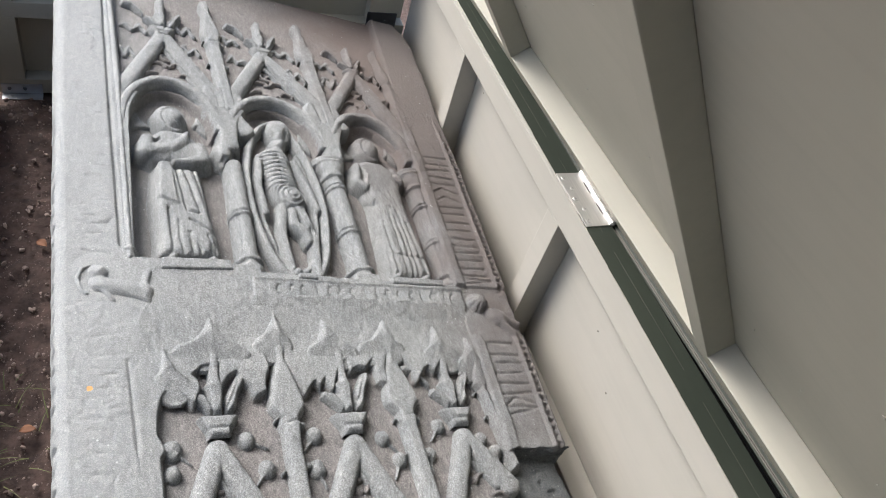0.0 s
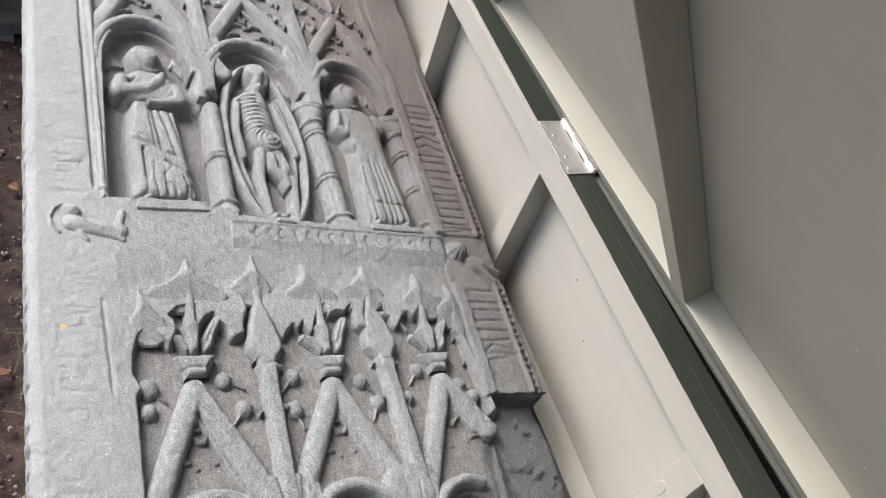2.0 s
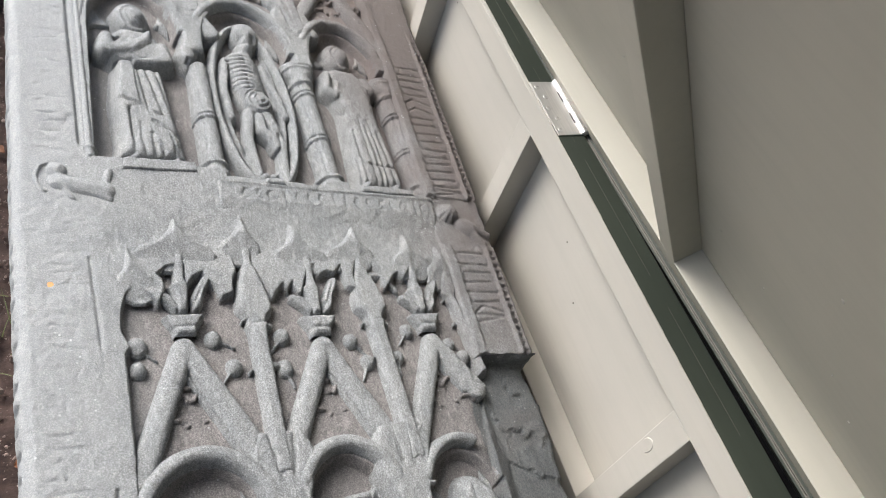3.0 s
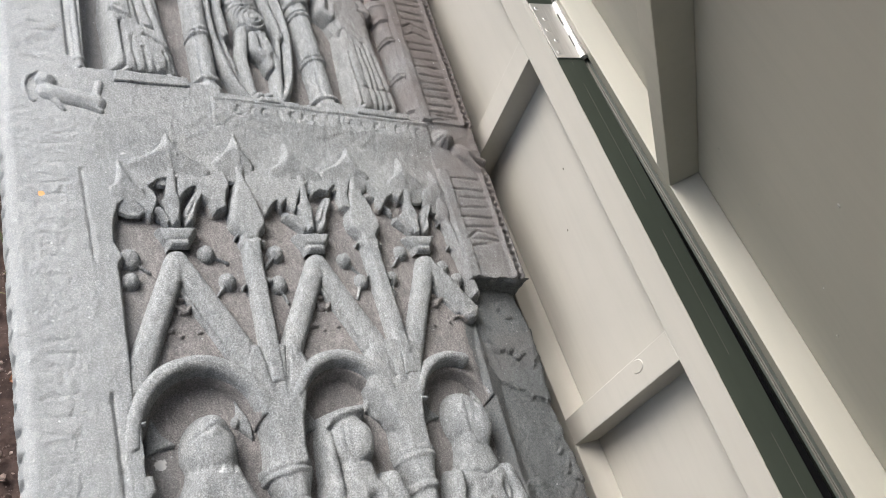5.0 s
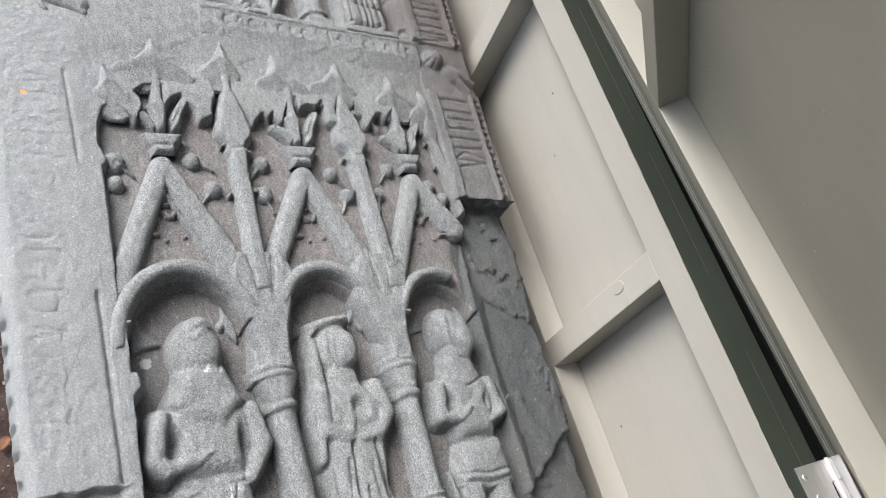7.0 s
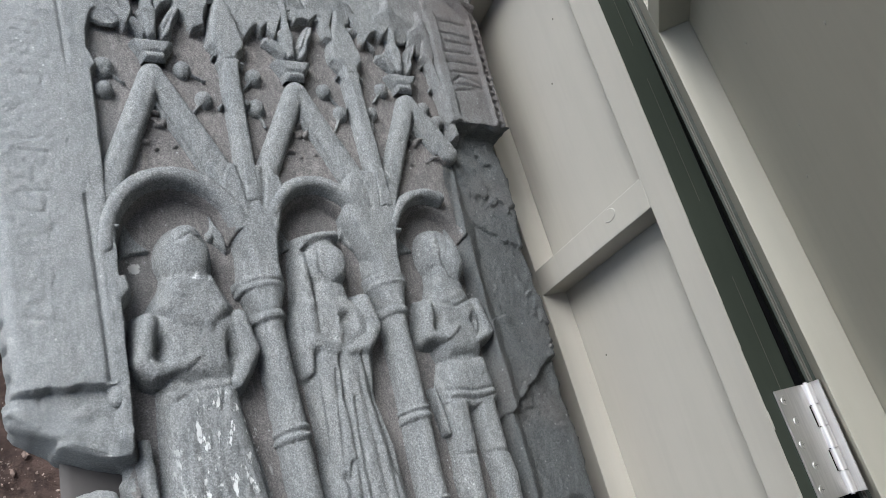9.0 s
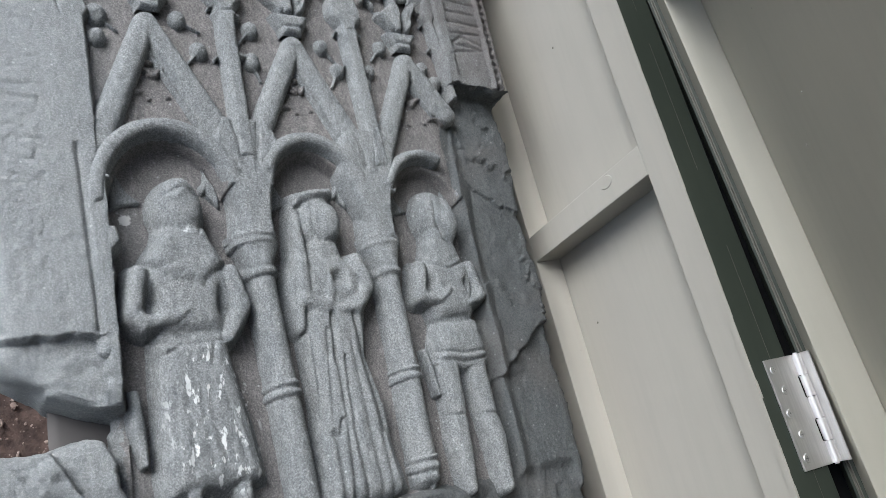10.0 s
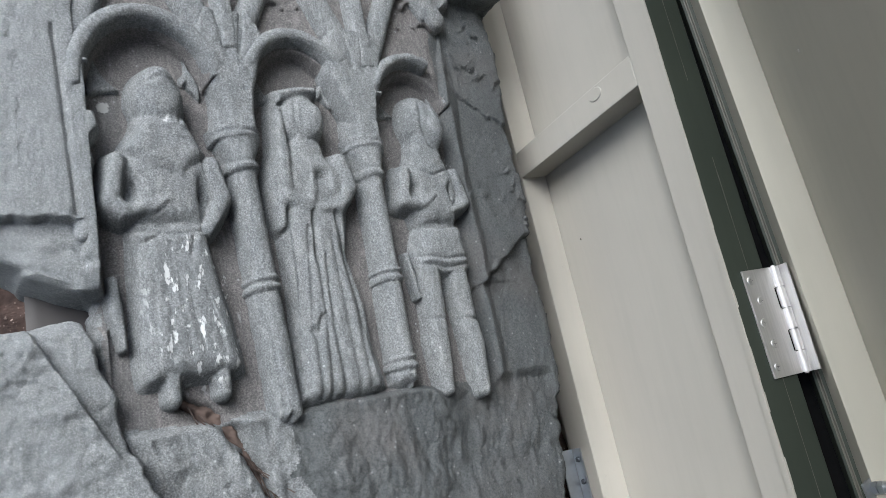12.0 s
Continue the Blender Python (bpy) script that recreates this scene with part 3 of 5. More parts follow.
def ground_height(X, Y):
    """The slab without its raised carving."""
    h = 0.0045 * fbm(X, Y, 6, 21) + 0.8 * weather(X, Y)
    jag = 0.006 * fbm(X, Y, 40, 31, 3)
    for d, depth in ((poly_d(X, Y, FIELD_UP), 0.021), (low_field_d(X, Y), 0.0195)):
        h = h - depth * np.clip((d + 0.5 * jag) / 0.006, 0, 1)
    h = h - 0.006 * np.exp(-((Y - 1.17 - 0.05 * X) / 0.04) ** 2) * np.clip((X + 0.05) / 0.03, 0, 1) * np.clip((0.60 - X) / 0.03, 0, 1)
    d = niche_d(X, Y) + 0.4 * jag
    h = np.minimum(h, np.where(d > 0, -0.042 * np.clip(d / 0.008, 0, 1) + 0.5 * weather(X, Y), 9))
    for x0, x1, y0, y1 in ((-0.055, 0.60, 1.65, 1.82),):
        d = np.minimum(np.minimum(X - x0, x1 - X), np.minimum(Y - y0, y1 - Y))
        h = np.minimum(h, np.where(d > 0, -0.0015 * np.clip(d / 0.02, 0, 1) + weather(X, Y), 9))
    # worn area between the tiers and the sunken line beside the left margin
    h = h - groove(X, Y, (-0.104, 2.2), (-0.090, 1.74), 0.003, 0.007) - groove(X, Y, (-0.090, 1.74), (-0.076, 1.36), 0.003, 0.007)
    h = h - groove(X, Y, (-0.070, 1.12), (-0.060, 0.96), 0.0025, 0.003) - groove(X, Y, (-0.050, 0.76), (-0.040, 0.52), 0.003, 0.005)
    # worn letters down the left margin
    r = random.Random(8)
    y = 0.60
    while y < 2.05:
        if not 1.19 < y < 1.34:
            x0 = -0.138 + r.uniform(-0.006, 0.006)
            if y < 1.2:
                x0 += 0.014
            L = r.uniform(0.022, 0.046)
            tilt = r.uniform(-0.010, 0.010)
            h = h - groove(X, Y, (x0, y), (x0 + L, y + tilt), 0.0022, r.uniform(0.0004, 0.0015))
            if r.random() < 0.15:
                h = h - groove(X, Y, (x0 + L * 0.8, y), (x0 + L * 0.9, y + 0.016), 0.0024, 0.0014)
        y += r.uniform(0.012, 0.027)
    # spalled margin at the foot
    step = np.clip((0.517 + 0.008 * fbm(X, Y, 60, 91) - Y) / 0.004, 0, 1) * np.clip((-0.03 - X) / 0.004, 0, 1)
    h = h - step * (0.013 + 0.012 * np.abs(fbm(X, Y, 25, 95)))
    # broken outer side: the surface drops and shows cleft layers
    side = np.clip((X - (0.524 - 0.012 * np.clip((0.9 - Y) / 0.5, 0, 1)) + 0.02 * fbm(X, Y, 12, 101)) / 0.045, 0, 1) * np.clip((0.936 - Y) / 0.008, 0, 1)
    U = X * 0.93 + Y * 0.37
    V = -X * 0.37 + Y * 0.93
    cleft = 0.014 * np.floor(3.2 * (value_noise(U * 3, V, 5, 107) + 0.25 * fbm(U, V, 30, 109))) / 3.2 + 0.008 * fbm(U * 1.8, V * 0.7, 20, 111, 4)
    h = np.where(side > 0, h * (1 - side) + side * (-0.034 + 0.10 * np.clip(0.62 - Y, 0, 0.01) - 0.05 * np.clip(X - 0.56, 0, 1) + 1.0 * cleft + weather(X, Y)), h)
    low2 = np.clip((0.435 + (X - 0.56) * 0.65 + 0.01 * fbm(X, Y, 40, 113) - Y) / 0.004, 0, 1) * np.clip((X - 0.505) / 0.02, 0, 1)
    h = h - 0.012 * low2
    # broken foot: rough cleft stone below the figures
    foot = np.clip((0.275 + 0.012 * fbm(X, Y, 18, 121) - Y) / 0.012, 0, 1) * np.clip((X + 0.02) / 0.02, 0, 1)
    lumps = 0.070 * fbm(U * 1.5, V * 0.9, 7, 131, 5) + 0.25 * cleft + 0.010 * fbm(U * 1.4, V, 45, 133, 4) + weather(X, Y)
    h = h * (1 - foot) + foot * (-0.024 + 0.8 * lumps - 0.09 * np.clip(X - 0.42, 0, 1))
    # the dirt-filled crack below the left figure
    wide = 0.006 + 0.006 * np.exp(-((Y - 0.245) / 0.03) ** 2)
    for a, b in (((0.058, 0.300), (0.086, 0.283)), ((0.086, 0.283), (0.118, 0.253)), ((0.118, 0.253), (0.142, 0.200)), ((0.142, 0.200), (0.166, 0.12))):
        d, _ = seg_d(X, Y, a, b)
        h = h - 0.022 * np.exp(-(d / wide) ** 2)
    return h


def build_body():
    """Rows run along y, columns across between the two edges, rolled over into the sides."""
    ys = np.concatenate([[-0.06] * 1, np.arange(-0.055, 2.376, 0.0026), [2.379]])
    roll = np.array([-0.115, -0.10, -0.085, -0.07, -0.055, -0.04, -0.028, -0.019, -0.012, -0.007, -0.0035, -0.0015])
    inset = np.array([0.010, 0.006, 0.004, 0.002, 0.001, 0.0, 0.0, 0.0005, 0.002, 0.0045, 0.008, 0.012])
    n = 372
    xl, xr = left_edge(ys), right_edge(ys)
    top_end = np.clip((ys - 2.355) / 0.024, 0, 1)
    rows_x = xl[:, None] + 0.016 + np.linspace(0, 1, n)[None] * (xr - xl - 0.032)[:, None]
    Y = np.repeat(ys[:, None], n, 1)
    Z = ground_height(rows_x, Y) - 0.03 * top_end[:, None] ** 2
    chip = 0.004 * fbm(np.repeat(ys[:, None], 12, 1), np.repeat(np.arange(12)[None] * 0.01, len(ys), 0), 60, 141)
    chip = chip * np.where(ys < 0.53, 3.5, 1.0)[:, None]
    LX = xl[:, None] + inset[None] + chip
    RX = xr[:, None] - inset[None][:, ::-1] - chip
    LZ = np.minimum(roll[None], 0) + Z[:, :1]
    RZ = np.minimum(roll[None, ::-1], 0) + Z[:, -1:]
    # rope moulding cut along the left arris
    tw = np.maximum(0, np.sin((ys[:, None] + 0.6 * np.arange(12)[None] * 0.004) * 2 * math.pi / 0.032)) ** 3
    LX = LX + 0.006 * tw * ((np.arange(12) > 2) & (np.arange(12) < 8))[None] * ((ys > 0.52) & (ys < 1.75))[:, None]
    X = np.concatenate([LX, rows_x, RX], 1)
    ZZ = np.concatenate([LZ, Z, RZ], 1)
    YY = np.repeat(ys[:, None], X.shape[1], 1)
    ZZ[0], ZZ[-1] = -0.115, -0.115
    P = np.stack([X, YY, ZZ], -1)
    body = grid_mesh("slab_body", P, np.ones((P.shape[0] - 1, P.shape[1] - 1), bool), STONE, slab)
    # broken regions take the cleft material, the niches the browner, darker one
    me = body.data
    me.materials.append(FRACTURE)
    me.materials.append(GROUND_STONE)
    cx, cy = 0.5 * (X[:-1, :-1] + X[1:, 1:]), 0.5 * (YY[:-1, :-1] + YY[1:, 1:])
    wob = 0.02 * fbm(cx, cy, 25, 151)
    outer = ((cx > 0.530 - 0.012 * np.clip((0.9 - cy) / 0.5, 0, 1) + wob) & (cy < 0.937))
    broken = (cy < 0.272 + wob) & (cx > -0.02)
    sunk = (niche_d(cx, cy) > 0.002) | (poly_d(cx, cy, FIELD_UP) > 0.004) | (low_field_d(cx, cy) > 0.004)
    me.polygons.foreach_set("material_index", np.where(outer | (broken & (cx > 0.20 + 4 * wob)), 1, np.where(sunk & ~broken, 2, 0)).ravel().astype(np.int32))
    return body


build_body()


# ---- carved pieces ----
def soften(h, width=5, low=-0.046):
    """Rounds a height field off, as weather does."""
    h = np.maximum(h, low)
    k2 = width // 2
    for ax in (0, 1):
        p = np.pad(h, [(k2, k2) if k == ax else (0, 0) for k in (0, 1)], mode="edge")
        n = h.shape[ax]
        h = sum(np.take(p, range(k, k + n), axis=ax) for k in range(width)) / width
    return np.where(h > low + 0.001, h, LOW)


def finial(X, Y, c, s=1.0):
    """A bunch of leaves over a gable: a flared cup under a stem with a leaf on either hand."""
    x, y = c
    B = -0.036
    P = lambda pts: [(x + a * s, y + b * s) for a, b in pts]
    cup = slab_of(X, Y, P([(-0.017, -0.048), (-0.020, -0.034), (-0.032, -0.012), (-0.030, -0.006), (0.032, -0.004), (0.034, -0.012), (0.021, -0.034), (0.019, -0.048)]), 0.003, 0.010, B)
    left = slab_of(X, Y, P([(-0.010, -0.008), (-0.022, 0.006), (-0.042, 0.024), (-0.036, 0.038), (-0.014, 0.030), (0.000, 0.004)]), -0.001, 0.008, B)
    stem = slab_of(X, Y, P([(-0.008, -0.006), (-0.014, 0.026), (-0.020, 0.046), (-0.010, 0.054), (-0.009, 0.120), (0.015, 0.120), (0.012, 0.056), (0.016, 0.044), (0.010, -0.006)]), 0.002, 0.009, B)
    right = slab_of(X, Y, P([(0.013, -0.004), (0.012, 0.024), (0.026, 0.052), (0.038, 0.072), (0.052, 0.070), (0.052, 0.054), (0.038, 0.030), (0.036, 0.014), (0.028, 0.000)]), 0.001, 0.010, B)
    arm = slab_of(X, Y, P([(-0.034, 0.030), (-0.064, 0.062), (-0.088, 0.070), (-0.090, 0.088), (-0.060, 0.084), (-0.034, 0.046)]), -0.002, 0.010, B)
    h = np.maximum.reduce([cup, left, stem, right, arm])
    for a, b, r in (((-0.020, -0.032), (0.021, -0.031), 0.0025), ((-0.030, 0.028), (-0.008, 0.002), 0.002), ((0.018, 0.010), (0.042, 0.064), 0.0022), ((-0.028, -0.014), (-0.020, -0.034), 0.002)):
        h = h - groove(X, Y, *P([a, b]), r, 0.004)
    return h


def build_finial(c, s, label=""):
    carve("finial", lambda X, Y: finial(X, Y, c, s), (c[0] - 0.108 * s, c[1] - 0.045 * s, c[0] + 0.108 * s, c[1] + 0.195 * s), slab, label=label, floor=-0.034)


def build_gable(left, apex, right, r=0.0178, h=0.0):
    """Two straight legs with flattened fronts; the far leg carries a fine moulding on its inner side."""
    def f(X, Y):
        low = (left[0] - (apex[0] - left[0]) * 0.32, left[1] - (apex[1] - left[1]) * 0.32)
        a = stroke(X, Y, low, apex, r * 1.10, h - 0.003, h2=h + 0.001, base=-0.036, r2=r * 1.05, shape=3.0)
        more = 0.28 if right[1] < 0.85 or right[1] > 1.5 else -0.05
        foot = (right[0] + (right[0] - apex[0]) * more, right[1] + (right[1] - apex[1]) * more)
        b = stroke(X, Y, apex, foot, r * 1.0, h, h2=h - 0.002, r2=r * 1.2, base=-0.036, shape=3.6)
        lip = stroke(X, Y, (apex[0] - 0.004, apex[1] - 0.040), (foot[0] - 0.024, foot[1]), 0.006, -0.011, base=-0.036)
        return np.maximum(np.maximum(a, b), lip)
    xs, ys = (left[0], apex[0], right[0]), (left[1], apex[1], right[1])
    carve("gable", f, (min(xs) - 0.06, min(ys) - 0.09, max(xs) + 0.06, max(ys) + 0.03), slab)


def build_cusps(a, b, c, seed):
    """Worn trefoil tracery inside a gable: thin curved ribs that spring from the legs."""
    r = random.Random(seed)
    def f(X, Y):
        cx, cy = b[0] + (a[0] + c[0] - 2 * b[0]) * 0.22, a[1] + (b[1] - a[1]) * 0.36
        hs = []
        for dx, dy, a0, a1 in ((-0.022, 0.012, 20, 130), (0.020, 0.016, 60, 175), (-0.030, -0.026, 70, 170), (0.034, -0.020, 30, 120), (0.000, 0.052, 150, 265)):
            j = r.uniform(-0.003, 0.003)
            hs.append(path_of(X, Y, arc_pts((cx + dx + j, cy + dy), 0.019, 0.015, a0, a1, 6), 0.0055, -0.0120, base=-0.032))
            hs.append(blob(X, Y, (cx + dx * 0.4 + j, cy + dy + 0.006), 0.007, 0.006, -0.0150, base=-0.032))
        return union(hs, 0.002)
    xs, ys = (a[0], b[0], c[0]), (a[1], b[1], c[1])
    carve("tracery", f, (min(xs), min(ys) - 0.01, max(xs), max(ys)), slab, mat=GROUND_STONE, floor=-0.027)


def build_pinnacle(foot, top, r, bulge, seed):
    """A shaft that swells above a broken shoulder, tapers to a knob, and carries small side leaves."""
    r_ = random.Random(seed)
    def f(X, Y):
        fx, fy, tx, ty = *foot, *top
        L = math.hypot(tx - fx, ty - fy)
        ux, uy = (tx - fx) / L, (ty - fy) / L
        at = lambda k, w: (fx + (tx - fx) * k + uy * w, fy + (ty - fy) * k - ux * w)
        prof = ((-0.04, r), (0.56, r * 1.0), (0.585, r * 1.25), (0.61, r * 1.05), (0.655, bulge), (0.70, bulge * 1.02), (0.80, bulge * 0.72), (0.90, r * 0.62), (0.925, r * 0.80), (0.965, r * 0.85), (1.02, r * 0.6))
        h = slab_of(X, Y, [at(k, w) for k, w in prof] + [at(k, -w) for k, w in reversed(prof)], 0.002, 0.011, -0.036)
        for k in (0.40, 0.60):
            for sgn in (-1, 1):
                p = at(k + r_.uniform(-0.02, 0.02), sgn * r * 0.9)
                h = np.maximum(h, slab_of(X, Y, [(p[0] - 0.008, p[1] - 0.006), (p[0] + sgn * 0.009, p[1] - 0.009), (p[0] + sgn * 0.011, p[1] + 0.004), (p[0] - sgn * 0.004, p[1] + 0.009)], -0.006, 0.004, -0.036))
        return h - groove(X, Y, at(0.02, -r * 0.62), at(0.54, -r * 0.62), 0.0022, 0.004) - groove(X, Y, at(0.585, -r), at(0.60, r), 0.002, 0.003)
    carve("pinnacle", f, (min(foot[0], top[0]) - 0.06, foot[1] - 0.03, max(foot[0], top[0]) + 0.06, top[1] + 0.03), slab)


def build_arch(c, rx, ry, w, y_foot=None, label="", a0=0):
    def f(X, Y):
        pts = arc_pts(c, rx, ry, a0, 180, 22)
        if a0 == 0:
            pts = [(c[0] + rx * 0.96, c[1] - 0.042)] + pts
        if not y_foot:
            pts = pts + [(c[0] - rx * 0.96, c[1] - 0.042)]
        h = path_of(X, Y, pts, w, 0.003, base=-0.045, shape=2.5)
        if y_foot:
            h = smax(h, stroke(X, Y, pts[-1], (pts[-1][0], y_foot), w * 0.8, -0.002, base=-0.045), 0.004)
        # the feet sink into the stone over the capitals
        sink = 0.022 * np.clip(1 - (Y - c[1]) / (0.5 * ry), 0, 1) ** 1.5
        return h - (np.where(X > c[0], sink, 0) if y_foot else sink)
    carve("arch", f, (c[0] - rx - w - 0.01, c[1] - 0.06 - w, c[0] + rx + w + 0.01, c[1] + ry + w + 0.01), slab, label=label, floor=-0.044)


def build_cusping(c, rx, ry):
    """A sunk web on either hand inside an arch, drawn out to a point, with a rib and a leaf on the far one."""
    def f(X, Y):
        P = lambda pts: [(c[0] + a * rx, c[1] + b * ry) for a, b in pts]
        web = slab_of(X, Y, P([(-0.93, -0.06), (-0.91, 0.38), (-0.74, 0.66), (-0.74, 0.46), (-0.62, 0.24), (-0.42, 0.11), (-0.43, 0.06), (-0.72, 0.02)]), -0.0345, 0.004, -0.050)
        far = slab_of(X, Y, P([(0.56, 0.84), (0.64, 0.58), (0.58, 0.34), (0.64, 0.20), (0.78, 0.08), (0.88, 0.00), (0.88, 0.30)]), -0.0355, 0.004, -0.050)
        knob = blob(X, Y, P([(0.60, 0.32)])[0], 0.007, 0.010, -0.031, base=-0.050)
        return np.maximum.reduce([web, far, knob])
    carve("cusp", f, (c[0] - rx * 1.1, c[1] - 0.04, c[0] + rx * 1.1, c[1] + ry), slab, floor=-0.046)


def band_of(X, Y, foot, top, k, half, r, h, base=-0.045, shape=2.4):
    """A collar round a shaft: the stretch of half-length half about k of the way up."""
    fx, fy, tx, ty = *foot, *top
    L = math.hypot(tx - fx, ty - fy)
    ux, uy = (tx - fx) / L, (ty - fy) / L
    along = (X - fx) * ux + (Y - fy) * uy - k * L
    q = np.abs(-(X - fx) * uy + (Y - fy) * ux) / r
    z = base + (h - base) * np.power(np.clip(1 - q**shape, 0, 1), 1 / shape) - 0.006 * np.clip(np.abs(along) / half, 0, 1) ** 4
    return np.where((q < 1) & (np.abs(along) < half), z, LOW)


def build_column(top, foot, r, rings, cap=True, base=True):
    def f(X, Y):
        fx, fy, tx, ty = *foot, *top
        hs = [stroke(X, Y, foot, top, r, -0.006, base=-0.045, shape=2.2)]
        L = math.hypot(tx - fx, ty - fy)
        for k in rings:
            hs.append(band_of(X, Y, foot, top, k, 0.0045, r * 1.12, -0.001))
            hs.append(band_of(X, Y, foot, top, k + 0.012 / L, 0.0035, r * 1.08, -0.002))
        if cap:
            hs += [band_of(X, Y, foot, top, 1 - 0.010 / L, 0.006, r * 1.16, 0.000), stroke(X, Y, (tx, ty + 0.004), (tx, ty + 0.030), r * 1.02, -0.001, r2=r * 1.55, base=-0.045, shape=2.4),
                   band_of(X, Y, foot, top, 1 + 0.034 / L, 0.005, r * 1.66, 0.002), band_of(X, Y, foot, top, 1 + 0.044 / L, 0.006, r * 1.70, 0.001)]
        if base:
            hs += [blob(X, Y, (fx, fy + 0.006), r * 1.45, 0.024, -0.002, base=-0.045), band_of(X, Y, foot, top, 0.03 / L, 0.005, r * 1.3, -0.002)]
        h = union(hs, 0.003)
        if not base:
            h = h - 0.05 * np.clip((fy + 0.034 + 0.03 * fbm(X, Y, 50, 331) - Y) / 0.03, 0, 1)
        return h - groove(X, Y, (fx - r * 0.45, fy + 0.03), (tx - r * 0.45, ty - 0.02), 0.0022, 0.003)
    carve("column", f, (min(top[0], foot[0]) - 0.05, foot[1] - 0.03, max(top[0], foot[0]) + 0.05, top[1] + 0.06), slab, floor=-0.044)


def build_rosette(c, r, seed, ground=-0.028):
    rr = random.Random(seed)
    stem = rr.uniform(200, 340)
    def f(X, Y):
        h = blob(X, Y, c, r * 0.85, r * 1.02, -0.0040, base=ground - 0.003, shape=2.4)
        d = np.hypot(X - c[0], Y - c[1])
        h = np.where(d < r, h - 0.0026 * (0.5 + 0.5 * np.sin(X * 1150 + Y * 420 + seed) * np.sin(Y * 1150 - X * 420)), h)
        tip = (c[0] + 0.035 * math.cos(radians(stem)), c[1] + 0.035 * math.sin(radians(stem)))
        return np.maximum(h, stroke(X, Y, c, tip, 0.005, -0.0135, r2=0.003, base=ground - 0.003))
    carve("rosette", f, (c[0] - 0.045, c[1] - 0.045, c[0] + 0.045, c[1] + 0.045), slab, floor=ground - 0.002)


def build_sprig(c, seed):
    """A small crooked leaf sprig on the sunk field."""
    r = random.Random(seed)
    def f(X, Y):
        pts = [(c[0] - 0.026, c[1] + r.uniform(-0.012, 0.012))]
        for k in range(4):
            pts.append((pts[-1][0] + r.uniform(0.008, 0.017), c[1] + (-1) ** k * r.uniform(0.003, 0.017)))
        hs = [path_of(X, Y, pts, 0.0070, -0.012, base=-0.030)] + [blob(X, Y, q, 0.015, 0.010, -0.010, r.uniform(0, 180), base=-0.030) for q in pts[1::2]]
        return union(hs, 0.004)
    carve("leaf_sprig", f, (c[0] - 0.05, c[1] - 0.04, c[0] + 0.06, c[1] + 0.04), slab, floor=-0.026)


# lower canopy
LOW_G = (((-0.008, 0.810), (0.052, 0.968), (0.133, 0.808)), ((0.200, 0.815), (0.273, 0.968), (0.349, 0.800)), ((0.412, 0.815), (0.482, 0.972), (0.545, 0.870)))
for k, g in enumerate(LOW_G):
    build_gable(*g)
    build_cusps(*g, seed=20 + k)
for c, s in (((0.056, 1.032), 1.0), ((0.273, 1.031), 1.05), ((0.481, 1.036), 1.0)):
    build_finial(c, s)
build_pinnacle((0.168, 0.77), (0.170, 1.170), 0.0170, 0.031, 1)
build_pinnacle((0.385, 0.77), (0.374, 1.180), 0.0180, 0.033, 2)
build_pinnacle((0.566, 0.91), (0.548, 1.165), 0.011, 0.018, 3)
for k, (c, r) in enumerate((((-0.012, 0.973), 0.020), ((-0.013, 0.936), 0.016), ((0.098, 0.985), 0.017), ((0.124, 0.936), 0.017), ((0.208, 0.989), 0.017), ((0.203, 0.931), 0.018),
                            ((0.326, 0.978), 0.016), ((0.348, 0.937), 0.016), ((0.440, 0.997), 0.016), ((0.407, 0.944), 0.015), ((0.519, 0.968), 0.015), ((0.541, 0.942), 0.015))):
    build_rosette(c, r, k)
# pointed leaf crowns over the finials and pinnacles, worn into the face of the slab
for x, y, w, lean in ((0.057, 1.210, 0.066, 0.0), (0.169, 1.228, 0.036, -0.006), (0.256, 1.215, 0.052, 0.010), (0.381, 1.222, 0.052, -0.014), (0.483, 1.210, 0.046, 0.004), (0.552, 1.190, 0.030, -0.006), (-0.020, 1.150, 0.030, 0.010)):
    def crown_leaf(X, Y, x=x, y=y, w=w, lean=lean):
        wx = 0.004 * fbm(X, Y, 40, 321)
        side = ((0.00, 0.0), (0.14, -0.022), (0.42, -0.046), (0.86, -0.060), (1.00, -0.074), (0.80, -0.098), (0.30, -0.106))
        pts = [(x + a * w + lean * b / -0.06, y + b) for a, b in side] + [(x - a * w + lean * b / -0.06, y + b) for a, b in reversed(side[1:])]
        rise = np.clip((Y - (y - 0.100)) / 0.055, 0, 1)
        d = np.clip(poly_d(X + wx, Y - wx, pts) / 0.010, 0, 1)
        return np.where(d > 0, -0.006 + (0.0155 * np.sqrt(1 - (1 - d) ** 2) + 0.002 * np.exp(-((X - x) / 0.005) ** 2)) * rise, LOW)
    carve("leaf_crown", crown_leaf, (x - w * 1.4, y - 0.115, x + w * 1.4, y + 0.01), slab, floor=-0.006)
build_arch((0.061, 0.690), 0.094, 0.110, 0.0165, 0.66)
build_arch((0.267, 0.695), 0.084, 0.104, 0.0155)
build_arch((0.465, 0.690), 0.081, 0.097, 0.0135, a0=70)
for c, rx, ry in (((0.061, 0.690), 0.080, 0.098), ((0.267, 0.695), 0.071, 0.090), ((0.465, 0.690), 0.069, 0.083)):
    build_cusping(c, rx, ry)
build_column((0.168, 0.600), (0.187, 0.235), 0.0215, (0.52,), True, False)
build_column((0.3655, 0.598), (0.362, 0.250), 0.0205, (0.51, 0.15), True, False)
